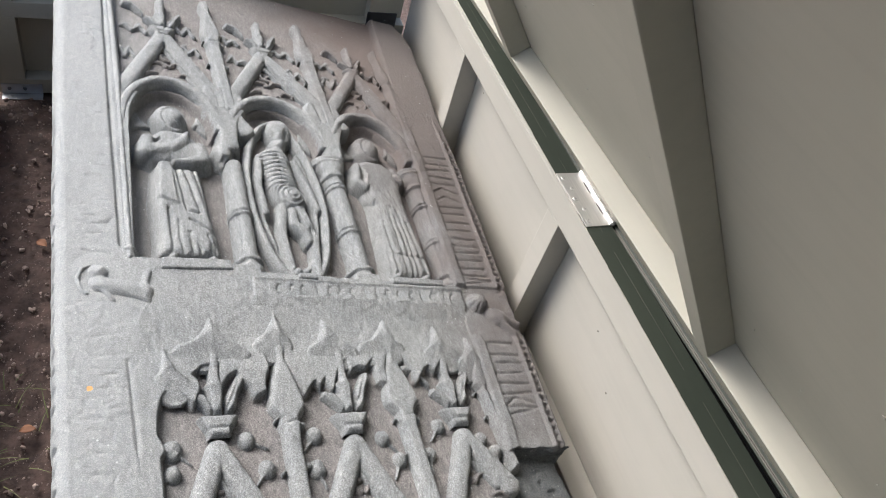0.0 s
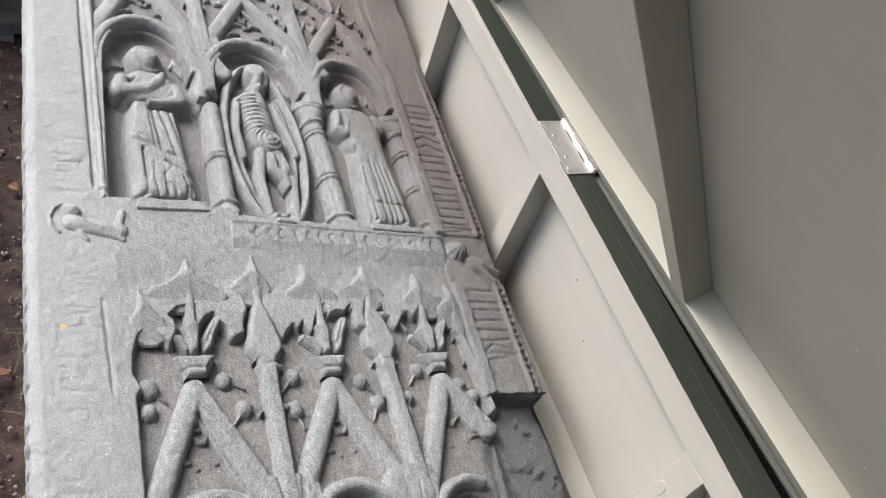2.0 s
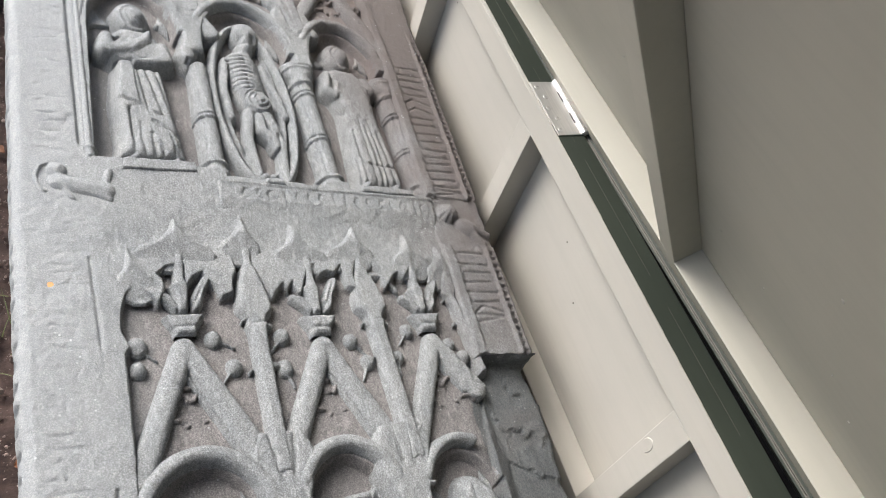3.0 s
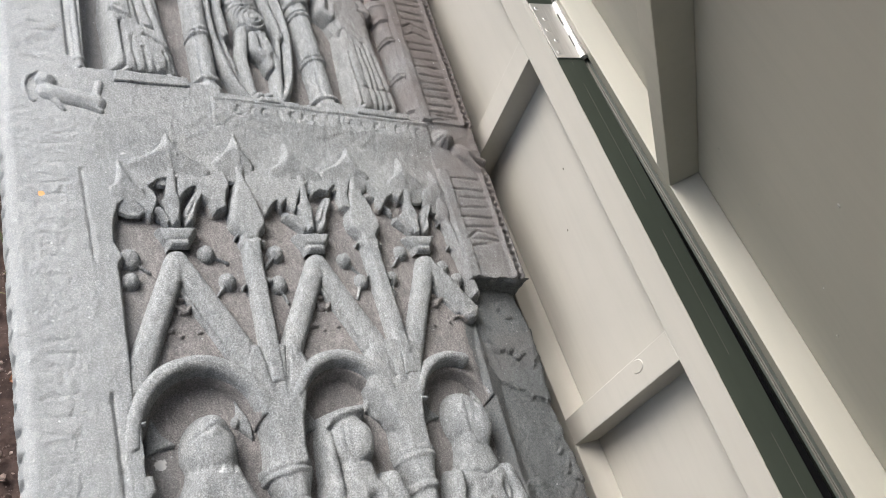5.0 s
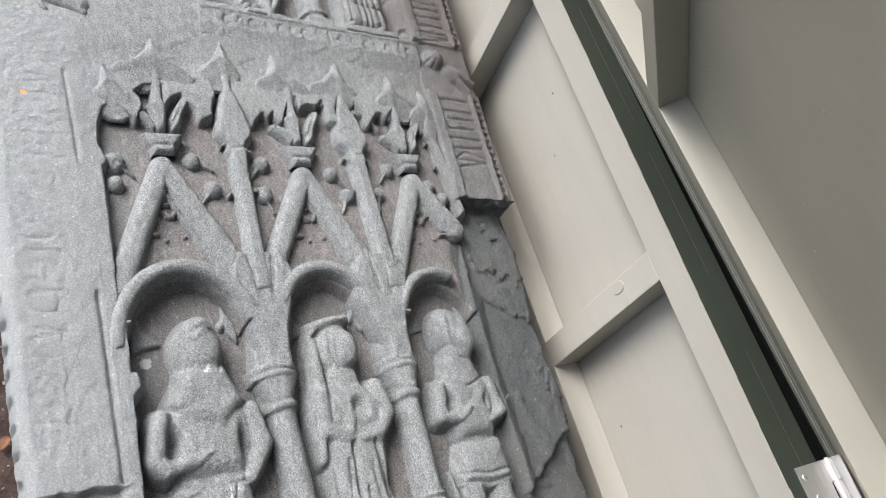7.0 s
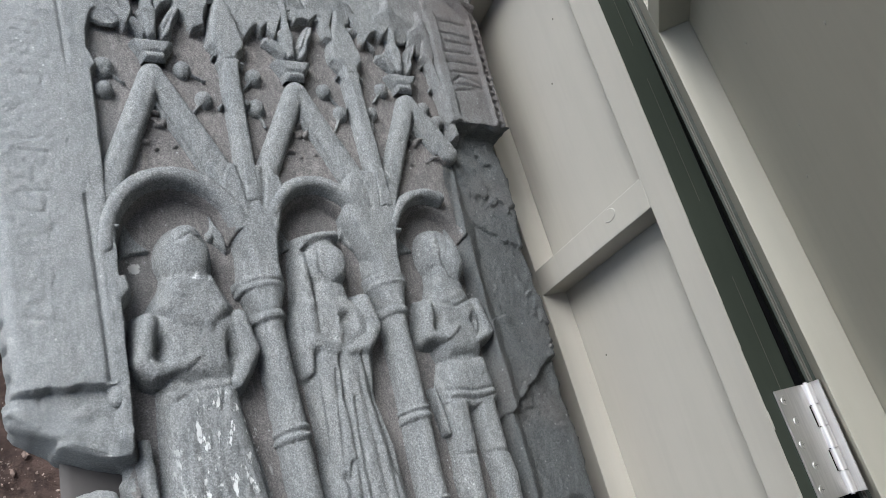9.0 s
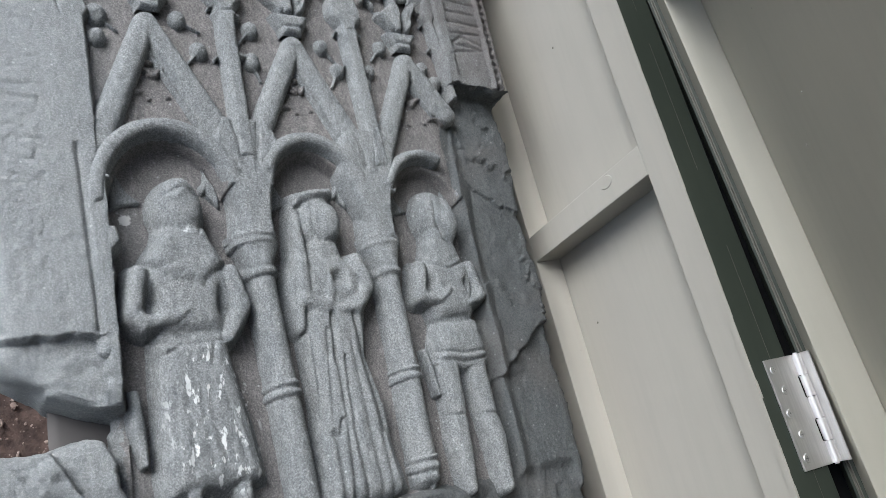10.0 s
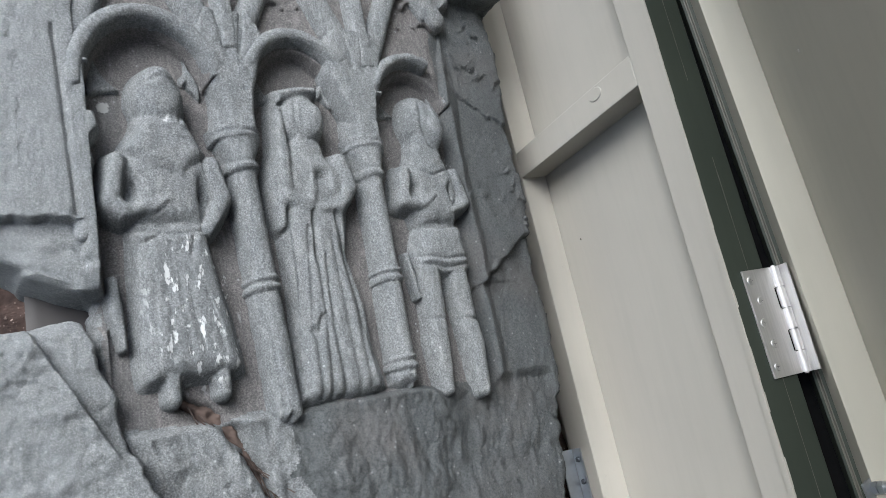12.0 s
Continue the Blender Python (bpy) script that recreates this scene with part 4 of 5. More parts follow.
# solid spandrels where the gables and arches meet over the capitals
def build_trunk(x0, y0, lean, rise):
    """The solid over a capital, widening upwards between two arches."""
    def trunk(X, Y):
        half = ((0.0, 0.026, 0.025), (0.038, 0.026, 0.025), (0.073, 0.034 + lean, 0.030), (0.113, 0.050 + lean, 0.042), (0.158, 0.056, 0.054), (0.198, 0.040, 0.040))
        h = slab_of(X, Y, [(x0 - a, y0 + y * rise) for y, a, b in half] + [(x0 + b, y0 + y * rise) for y, a, b in reversed(half)], 0.000, 0.013, -0.045)
        for dx in (-0.014, 0.013):
            h = h - groove(X, Y, (x0 + dx * 1.6, y0 + 0.20 * rise), (x0 + dx * 0.7, y0 + 0.125 * rise), 0.0030, 0.005)
        return h
    carve("spandrel", trunk, (x0 - 0.08, y0 - 0.01, x0 + 0.08, y0 + 0.22 * rise), slab, floor=-0.044)


build_trunk(0.172, 0.632, 0.0, 1.0)
build_trunk(0.3665, 0.632, 0.006, 1.0)
# broken bracket on the left jamb
carve("jamb", lambda X, Y: union([stroke(X, Y, (-0.034, 0.80), (-0.032, 0.50), 0.013, -0.002, base=-0.02), slab_of(X, Y, [(-0.04, 0.66), (-0.008, 0.655), (-0.004, 0.63), (-0.018, 0.612), (-0.012, 0.585), (-0.034, 0.578)], 0.0, 0.01)]),
      (-0.06, 0.48, 0.01, 0.82), slab)

# upper canopy
UP_G = (((-0.056, 1.840), (0.028, 2.045), (0.152, 1.805)), ((0.165, 1.842), (0.264, 2.048), (0.392, 1.860)), ((0.418, 1.880), (0.511, 2.052), (0.606, 1.815)))
for k, g in enumerate(UP_G):
    build_gable(*g, r=0.0185)
    build_cusps(*g, seed=40 + k)
for c, s in (((0.026, 2.078), 1.0), ((0.265, 2.080), 0.95), ((0.511, 2.075), 0.8)):
    build_finial(c, s)
build_pinnacle((0.158, 1.80), (0.136, 2.23), 0.019, 0.025, 4)
build_pinnacle((0.398, 1.80), (0.378, 2.22), 0.019, 0.025, 5)
build_pinnacle((0.618, 1.80), (0.598, 2.18), 0.013, 0.017, 6)
def slender_shaft(X, Y):
    h = union([stroke(X, Y, (-0.062, 1.335), (-0.074, 1.82), 0.0125, 0.004, base=-0.045), stroke(X, Y, (-0.074, 1.82), (-0.092, 2.25), 0.012, 0.004, base=-0.03)], 0.003)
    for yy, rr in ((1.665, 0.017), (1.645, 0.014), (1.505, 0.0155), (1.352, 0.020)):
        h = smax(h, blob(X, Y, (-0.062 - 0.025 * (yy - 1.335), yy), rr, 0.012, 0.006, base=-0.045), 0.003)
    return h


carve("slender_shaft", slender_shaft, (-0.12, 1.31, -0.03, 2.28), slab, floor=-0.040)
for k, c in enumerate(((0.075, 2.09), (0.088, 2.01), (0.19, 2.09), (0.205, 2.01), (0.315, 2.08), (0.345, 2.00), (0.43, 2.07), (0.44, 2.00), (0.555, 2.06), (-0.035, 2.06), (-0.05, 1.96), (0.56, 1.96))):
    build_sprig(c, 60 + k)
build_arch((0.032, 1.705), 0.102, 0.160, 0.0165, 1.69)
build_arch((0.260, 1.705), 0.112, 0.156, 0.0165)
build_arch((0.492, 1.710), 0.104, 0.154, 0.0165)
for c, rx, ry in (((0.032, 1.72), 0.088, 0.125), ((0.260, 1.715), 0.097, 0.125), ((0.492, 1.72), 0.086, 0.125)):
    build_cusping(c, rx, ry)
build_column((0.151, 1.625), (0.152, 1.330), 0.0225, (0.5,), False)
build_column((0.131, 1.632), (0.123, 1.602), 0.0155, (), True, False)
build_column((0.374, 1.640), (0.382, 1.325), 0.0245, (0.42, 0.84))
build_column((0.585, 1.640), (0.583, 1.325), 0.0225, (0.40, 0.75))
build_trunk(0.146, 1.660, 0.0, 1.12)
build_trunk(0.386, 1.672, 0.0, 1.08)


# ---- figures, each one plain carved mesh ----
B = -0.046


def figure(fun, box, label):
    carve("carved_figure", lambda X, Y: -0.043 + (fun(X, Y) + 0.043) * 0.76, box, slab, label=label, step=0.0020, floor=-0.044)


def limb(X, Y, pts, r, h):
    out = np.full_like(X, LOW)
    for k, (a, b) in enumerate(zip(pts, pts[1:])):
        out = np.maximum(out, stroke(X, Y, a, b, r[k], h * 0.75 - 0.001, r2=r[k + 1], base=B, shape=2.6))
    return out


def pleats(X, Y, h, top, foot, n, depth, seed):
    """Uneven pleats fanning from the line top to the line foot."""
    r = random.Random(seed)
    for k in range(n):
        t = (k + 0.5 + r.uniform(-0.25, 0.25)) / n
        a = (top[0][0] + (top[1][0] - top[0][0]) * t, top[0][1] + r.uniform(-0.05, 0.01))
        b = (foot[0][0] + (foot[1][0] - foot[0][0]) * t, foot[0][1] + (foot[1][1] - foot[0][1]) * t + 0.004)
        m = ((a[0] + b[0]) / 2 + r.uniform(-0.005, 0.005), (a[1] + b[1]) / 2)
        w = r.uniform(0.0030, 0.0050)
        d = depth * r.uniform(0.6, 1.15)
        h = h - np.maximum(groove(X, Y, a, m, w * 0.8, d * 0.8), groove(X, Y, m, b, w, d))
    return h


def dents(X, Y, h, lines, r=0.0035, depth=0.006):
    for pts in lines:
        g = 0
        for a, b in zip(pts, pts[1:]):
            g = np.maximum(g, groove(X, Y, a, b, r, depth))
        h = h - g
    return h


def pit(X, Y, h, c, rx, ry, depth):
    return h - depth * np.exp(-(((X - c[0]) / rx) ** 2 + ((Y - c[1]) / ry) ** 2))


def fig_knight(X, Y):
    coat = slab_of(X, Y, [(0.018, 0.515), (0.012, 0.345), (0.014, 0.315), (0.072, 0.317), (0.142, 0.320), (0.134, 0.380), (0.122, 0.450), (0.112, 0.520)], 0.002, 0.026, B)
    chest = slab_of(X, Y, [(0.002, 0.575), (0.010, 0.602), (0.036, 0.622), (0.100, 0.622), (0.126, 0.602), (0.134, 0.575), (0.112, 0.505), (0.020, 0.505)], 0.004, 0.030, B)
    head = union([blob(X, Y, (0.068, 0.680), 0.0365, 0.050, 0.018, base=B, shape=2.5), blob(X, Y, (0.070, 0.706), 0.026, 0.027, 0.020, base=B)], 0.006)
    coif = slab_of(X, Y, [(0.036, 0.66), (0.012, 0.606), (0.040, 0.575), (0.070, 0.570), (0.082, 0.548), (0.094, 0.572), (0.126, 0.602), (0.100, 0.66)], 0.013, 0.020, B)
    arm_l = limb(X, Y, [(0.010, 0.592), (-0.002, 0.538), (0.012, 0.527), (0.046, 0.533), (0.064, 0.542)], (0.017, 0.0165, 0.0165, 0.0135, 0.010), 0.013)
    arm_r = limb(X, Y, [(0.124, 0.592), (0.134, 0.545), (0.112, 0.506)], (0.0165, 0.0165, 0.0125), 0.010)
    feet = np.maximum(limb(X, Y, [(0.050, 0.322), (0.048, 0.301)], (0.0115, 0.0125), -0.006), limb(X, Y, [(0.109, 0.322), (0.108, 0.301)], (0.0115, 0.012), -0.008))
    h = soften(union([coat, chest], 0.010), 7)
    h = union([h, soften(union([head, coif], 0.008), 5), soften(np.maximum(arm_l, arm_r), 5), feet, limb(X, Y, [(-0.006, 0.445), (-0.004, 0.405), (0.000, 0.365)], (0.008, 0.010, 0.005), -0.014)], 0.007)
    h = pit(X, Y, h, (0.024, 0.646), 0.012, 0.016, 0.022)
    h = pit(X, Y, h, (0.117, 0.648), 0.012, 0.018, 0.022)
    h = pit(X, Y, h, (0.024, 0.560), 0.008, 0.014, 0.026)
    h = pit(X, Y, h, (0.108, 0.550), 0.006, 0.018, 0.024)
    h = dents(X, Y, h, [[(0.040, 0.700), (0.044, 0.682), (0.040, 0.655), (0.050, 0.642)], [(0.098, 0.690), (0.094, 0.660), (0.086, 0.642)], [(0.044, 0.694), (0.070, 0.706), (0.094, 0.694)]], 0.0028, 0.004)
    h = dents(X, Y, h, [[(0.024, 0.504), (0.060, 0.498), (0.110, 0.503)], [(0.028, 0.486), (0.046, 0.494)], [(0.092, 0.498), (0.086, 0.475)]], 0.0032, 0.005)
    h = pleats(X, Y, h, ((0.030, 0.49), (0.110, 0.49)), ((0.018, 0.345), (0.138, 0.345)), 6, 0.0024, 5)
    return h - groove(X, Y, (0.118, 0.49), (0.134, 0.34), 0.004, 0.005)


figure(fig_knight, (-0.035, 0.275, 0.165, 0.755), "plain carved figure in a helmet and tunic with streaks of white lichen")


def fig_lady(X, Y):
    robe = slab_of(X, Y, [(0.214, 0.600), (0.210, 0.520), (0.214, 0.400), (0.206, 0.340), (0.197, 0.270), (0.230, 0.266), (0.262, 0.269), (0.300, 0.268), (0.337, 0.274), (0.324, 0.340), (0.322, 0.390), (0.308, 0.470), (0.326, 0.560), (0.318, 0.605), (0.286, 0.622), (0.240, 0.622)], 0.003, 0.028, B)
    head = union([blob(X, Y, (0.264, 0.672), 0.036, 0.046, 0.010, base=B, shape=2.5), blob(X, Y, (0.276, 0.666), 0.024, 0.037, 0.020, base=B, shape=2.6)], 0.002)
    hat = slab_of(X, Y, [(0.220, 0.680), (0.222, 0.713), (0.260, 0.724), (0.298, 0.728), (0.300, 0.704), (0.262, 0.694)], 0.010, 0.018, B)
    veil = slab_of(X, Y, [(0.220, 0.70), (0.212, 0.62), (0.196, 0.57), (0.204, 0.500), (0.222, 0.50), (0.244, 0.60), (0.244, 0.69)], 0.000, 0.014, B)
    neck = limb(X, Y, [(0.268, 0.655), (0.266, 0.605)], (0.020, 0.034), 0.004)
    arm_l = limb(X, Y, [(0.226, 0.606), (0.222, 0.550), (0.252, 0.536), (0.262, 0.560), (0.262, 0.578)], (0.015, 0.0155, 0.014, 0.012, 0.009), 0.012)
    arm_r = limb(X, Y, [(0.312, 0.606), (0.322, 0.566), (0.298, 0.534), (0.272, 0.532)], (0.016, 0.0165, 0.015, 0.012), 0.013)
    h = soften(robe, 7)
    h = union([h, soften(union([head, hat, neck], 0.004), 3), soften(veil, 5), soften(np.maximum(arm_l, arm_r), 5)], 0.007)
    h = pit(X, Y, h, (0.307, 0.648), 0.009, 0.015, 0.020)
    h = pit(X, Y, h, (0.278, 0.578), 0.009, 0.011, 0.014)
    h = pleats(X, Y, h, ((0.228, 0.50), (0.306, 0.50)), ((0.204, 0.272), (0.334, 0.276)), 7, 0.006, 9)
    h = dents(X, Y, h, [[(0.224, 0.53), (0.226, 0.44), (0.222, 0.37), (0.238, 0.358), (0.244, 0.38)], [(0.308, 0.53), (0.316, 0.44), (0.326, 0.40)], [(0.256, 0.525), (0.252, 0.46)], [(0.290, 0.525), (0.300, 0.44), (0.306, 0.36)]], 0.0038, 0.009)
    h = dents(X, Y, h, [[(0.252, 0.690), (0.250, 0.66), (0.262, 0.636), (0.284, 0.636)]], 0.0026, 0.004)
    for k in range(6):
        h = h - groove(X, Y, (0.214, 0.684 + 0.005 * k), (0.240, 0.676 + 0.006 * k), 0.0018, 0.0035)
    return h


figure(fig_lady, (0.175, 0.235, 0.355, 0.735), "plain carved figure in a flat hat and long pleated robe")


def fig_squire(X, Y):
    head = union([blob(X, Y, (0.474, 0.682), 0.037, 0.051, 0.010, 6, B, 2.4), blob(X, Y, (0.489, 0.672), 0.022, 0.040, 0.019, 4, B, 2.6)], 0.002)
    neck = limb(X, Y, [(0.472, 0.655), (0.472, 0.600)], (0.026, 0.042), 0.006)
    trunk = slab_of(X, Y, [(0.412, 0.575), (0.424, 0.606), (0.450, 0.618), (0.500, 0.614), (0.520, 0.600), (0.522, 0.570), (0.506, 0.505), (0.430, 0.505)], 0.004, 0.028, B)
    skirt = slab_of(X, Y, [(0.432, 0.512), (0.508, 0.514), (0.514, 0.470), (0.516, 0.432), (0.466, 0.424), (0.410, 0.438), (0.418, 0.475)], 0.006, 0.024, B)
    arm_l = limb(X, Y, [(0.422, 0.594), (0.410, 0.546), (0.440, 0.540), (0.464, 0.556)], (0.0145, 0.014, 0.0125, 0.010), 0.012)
    arm_r = limb(X, Y, [(0.514, 0.594), (0.524, 0.544), (0.496, 0.532)], (0.014, 0.014, 0.010), 0.008)
    leg_l = limb(X, Y, [(0.436, 0.435), (0.434, 0.365), (0.430, 0.330), (0.428, 0.262)], (0.0215, 0.0185, 0.0195, 0.0125), -0.001)
    leg_r = limb(X, Y, [(0.486, 0.435), (0.490, 0.362), (0.494, 0.325), (0.493, 0.254)], (0.0215, 0.0185, 0.0190, 0.0130), -0.002)
    h = union([soften(union([trunk, skirt], 0.006), 5), soften(np.maximum(head, neck), 3), soften(np.maximum(arm_l, arm_r), 5), soften(np.maximum(leg_l, leg_r), 3), limb(X, Y, [(0.404, 0.465), (0.412, 0.40)], (0.006, 0.005), -0.02)], 0.007)
    h = pit(X, Y, h, (0.434, 0.638), 0.009, 0.013, 0.020)
    h = pit(X, Y, h, (0.513, 0.636), 0.010, 0.014, 0.020)
    h = pit(X, Y, h, (0.436, 0.570), 0.006, 0.011, 0.020)
    h = pit(X, Y, h, (0.498, 0.562), 0.005, 0.012, 0.014)
    h = dents(X, Y, h, [[(0.414, 0.462), (0.464, 0.452), (0.514, 0.458)], [(0.412, 0.450), (0.464, 0.440), (0.515, 0.446)], [(0.430, 0.508), (0.470, 0.502), (0.508, 0.510)], [(0.418, 0.366), (0.452, 0.362)], [(0.474, 0.362), (0.508, 0.358)], [(0.468, 0.706), (0.464, 0.672), (0.474, 0.640), (0.492, 0.630)], [(0.44, 0.60), (0.47, 0.588), (0.50, 0.600)]], 0.0028, 0.005)
    for k in range(9):
        a = 90 + 20 * k
        h = h + 0.003 * np.exp(-((np.hypot(X - 0.462 - 0.014 * math.cos(radians(a)), Y - 0.668 - 0.034 * math.sin(radians(a)))) / 0.0028) ** 2)
    return h


figure(fig_squire, (0.380, 0.235, 0.550, 0.735), "plain carved figure in a belted short tunic with bare legs")


def hooded(X, Y, c, rx, ry):
    hood = blob(X, Y, c, rx, ry, 0.008, base=B, shape=2.5)
    face = blob(X, Y, (c[0] + 0.006, c[1] - 0.002), rx * 0.58, ry * 0.58, 0.016, base=B, shape=2.6)
    d = np.hypot((X - c[0] - 0.006) / (rx * 0.60), (Y - c[1] + 0.002) / (ry * 0.60))
    return union([soften(hood, 5), face], 0.002) - 0.005 * np.exp(-((d - 1) / 0.13) ** 2)


def fig_monk(X, Y):
    robe = slab_of(X, Y, [(-0.012, 0.2 + 1.395), (-0.020, 1.50), (-0.014, 1.40), (-0.018, 1.352), (0.040, 1.350), (0.104, 1.364), (0.100, 1.42), (0.088, 1.52), (0.080, 1.600)], 0.004, 0.022, B)
    cape = slab_of(X, Y, [(-0.036, 1.640), (-0.028, 1.672), (0.004, 1.712), (0.060, 1.712), (0.084, 1.690), (0.098, 1.650), (0.092, 1.605), (-0.020, 1.598)], 0.004, 0.026, B)
    arm_l = limb(X, Y, [(-0.020, 1.660), (-0.026, 1.626), (0.022, 1.640), (0.050, 1.668), (0.058, 1.694)], (0.020, 0.0205, 0.020, 0.017, 0.010), 0.020)
    arm_r = limb(X, Y, [(0.082, 1.660), (0.088, 1.624), (0.052, 1.606), (0.030, 1.604)], (0.018, 0.019, 0.015, 0.011), 0.016)
    scarf = slab_of(X, Y, [(-0.006, 1.600), (0.026, 1.600), (0.034, 1.475), (-0.006, 1.490), (-0.012, 1.500)], 0.010, 0.008, B)
    h = union([soften(union([robe, cape], 0.008), 7), hooded(X, Y, (0.030, 1.748), 0.039, 0.050), soften(np.maximum(arm_l, arm_r), 5), soften(scarf, 3)], 0.007)
    h = dents(X, Y, h, [[(0.044, 1.59), (0.066, 1.48), (0.068, 1.465), (0.048, 1.468)], [(0.062, 1.59), (0.090, 1.45), (0.094, 1.42)], [(0.030, 1.59), (0.044, 1.47)], [(0.010, 1.47), (0.012, 1.40)], [(0.048, 1.445), (0.070, 1.432), (0.096, 1.415)], [(0.086, 1.47), (0.094, 1.46), (0.090, 1.48)], [(-0.006, 1.655), (0.004, 1.668)]], 0.0032, 0.008)
    h = pleats(X, Y, h, ((0.040, 1.43), (0.094, 1.41)), ((0.044, 1.362), (0.100, 1.372)), 4, 0.008, 3)
    return pleats(X, Y, h, ((-0.010, 1.47), (0.034, 1.46)), ((-0.012, 1.362), (0.040, 1.362)), 3, 0.007, 4)


figure(fig_monk, (-0.07, 1.325, 0.125, 1.815), "plain carved hooded figure with folded arms and a long robe")


def fig_shroud(X, Y):
    cx = 0.254
    edge = path_of(X, Y, arc_pts((cx, 1.550), 0.078, 0.236, 0, 360, 44), 0.011, -0.004, base=B)
    inner = path_of(X, Y, arc_pts((cx, 1.560), 0.060, 0.210, 150, 400, 34), 0.0075, -0.018, base=B)
    skull = union([blob(X, Y, (cx + 0.012, 1.762), 0.033, 0.044, 0.014, base=B, shape=2.5), blob(X, Y, (cx + 0.008, 1.715), 0.018, 0.018, 0.010, base=B), limb(X, Y, [(cx + 0.003, 1.72), (cx + 0.002, 1.69)], (0.018, 0.016), -0.006)], 0.004)
    chest = union([limb(X, Y, [(cx - 0.008, 1.672), (cx - 0.002, 1.60), (cx + 0.004, 1.552)], (0.038, 0.037, 0.032), 0.004), blob(X, Y, (cx + 0.010, 1.550), 0.036, 0.038, 0.010, base=B)], 0.006)
    limbs = [limb(X, Y, [(cx - 0.042, 1.672), (cx - 0.056, 1.58), (cx - 0.052, 1.50)], (0.011, 0.010, 0.011), -0.008), limb(X, Y, [(cx + 0.034, 1.668), (cx + 0.054, 1.58), (cx + 0.062, 1.52)], (0.011, 0.010, 0.011), -0.008),
             limb(X, Y, [(cx - 0.014, 1.52), (cx - 0.026, 1.44), (cx - 0.020, 1.35)], (0.014, 0.012, 0.010), -0.006), limb(X, Y, [(cx + 0.022, 1.52), (cx + 0.040, 1.43), (cx + 0.030, 1.345)], (0.015, 0.013, 0.011), -0.004),
             limb(X, Y, [(cx + 0.004, 1.508), (cx + 0.004, 1.470), (cx + 0.024, 1.448), (cx + 0.026, 1.424)], (0.012, 0.013, 0.014, 0.010), 0.002), blob(X, Y, (cx + 0.030, 1.336), 0.016, 0.016, -0.004, base=B), blob(X, Y, (cx - 0.02, 1.345), 0.018, 0.020, -0.010, base=B)]
    h = union([edge, inner, soften(skull, 3), soften(chest, 5), *limbs], 0.007)
    for k in range(9):
        y = 1.684 - 0.0125 * k
        h = h - groove(X, Y, (cx - 0.042, y - 0.008), (cx - 0.006, y), 0.0022, 0.005) - groove(X, Y, (cx - 0.006, y), (cx + 0.030, y - 0.010), 0.0022, 0.005)
    d = np.hypot(X - cx - 0.010, Y - 1.550)
    h = h - np.where(d < 0.038, 0.0045 * (0.5 + 0.5 * np.cos(d * 2 * math.pi / 0.0095)), 0)
    for dx in (-0.012, 0.016):
        h = pit(X, Y, h, (cx + dx + 0.008, 1.742), 0.007, 0.010, 0.012)
    h = pit(X, Y, h, (cx + 0.036, 1.455), 0.005, 0.010, 0.012)
    return dents(X, Y, h, [[(cx - 0.07, 1.62), (cx - 0.064, 1.48), (cx - 0.045, 1.38)], [(cx + 0.068, 1.62), (cx + 0.072, 1.50), (cx + 0.058, 1.40)], [(cx - 0.04, 1.42), (cx - 0.034, 1.35)], [(cx + 0.012, 1.42), (cx + 0.014, 1.35)]], 0.003, 0.006)


figure(fig_shroud, (0.160, 1.295, 0.348, 1.805), "plain carved figure lying in an oval shroud with ribbed chest")


def fig_friar(X, Y):
    robe = slab_of(X, Y, [(0.424, 1.650), (0.430, 1.690), (0.460, 1.712), (0.512, 1.708), (0.538, 1.680), (0.546, 1.640), (0.540, 1.560), (0.548, 1.430), (0.550, 1.345), (0.500, 1.338), (0.428, 1.334), (0.436, 1.42), (0.446, 1.560)], 0.004, 0.026, B)
    arm_l = limb(X, Y, [(0.438, 1.676), (0.430, 1.624), (0.446, 1.606), (0.458, 1.650)], (0.0150, 0.0145, 0.012, 0.010), 0.012)
    arm_r = limb(X, Y, [(0.530, 1.676), (0.544, 1.642), (0.524, 1.652)], (0.0145, 0.0135, 0.009), 0.008)
    h = union([soften(robe, 7), hooded(X, Y, (0.484, 1.752), 0.037, 0.049), soften(np.maximum(arm_l, arm_r), 5)], 0.007)
    h = pit(X, Y, h, (0.449, 1.648), 0.005, 0.018, 0.008)
    h = dents(X, Y, h, [[(0.446, 1.57), (0.456, 1.552), (0.460, 1.57)], [(0.462, 1.42), (0.468, 1.404), (0.550, 1.398)], [(0.462, 1.50), (0.460, 1.42)]], 0.003, 0.007)
    h = pleats(X, Y, h, ((0.474, 1.54), (0.534, 1.55)), ((0.472, 1.340), (0.546, 1.350)), 5, 0.0075, 6)
    return pleats(X, Y, h, ((0.446, 1.46), (0.466, 1.44)), ((0.440, 1.345), (0.466, 1.345)), 2, 0.006, 7)


figure(fig_friar, (0.395, 1.30, 0.57, 1.82), "plain carved hooded figure with raised hands and pleated robe")


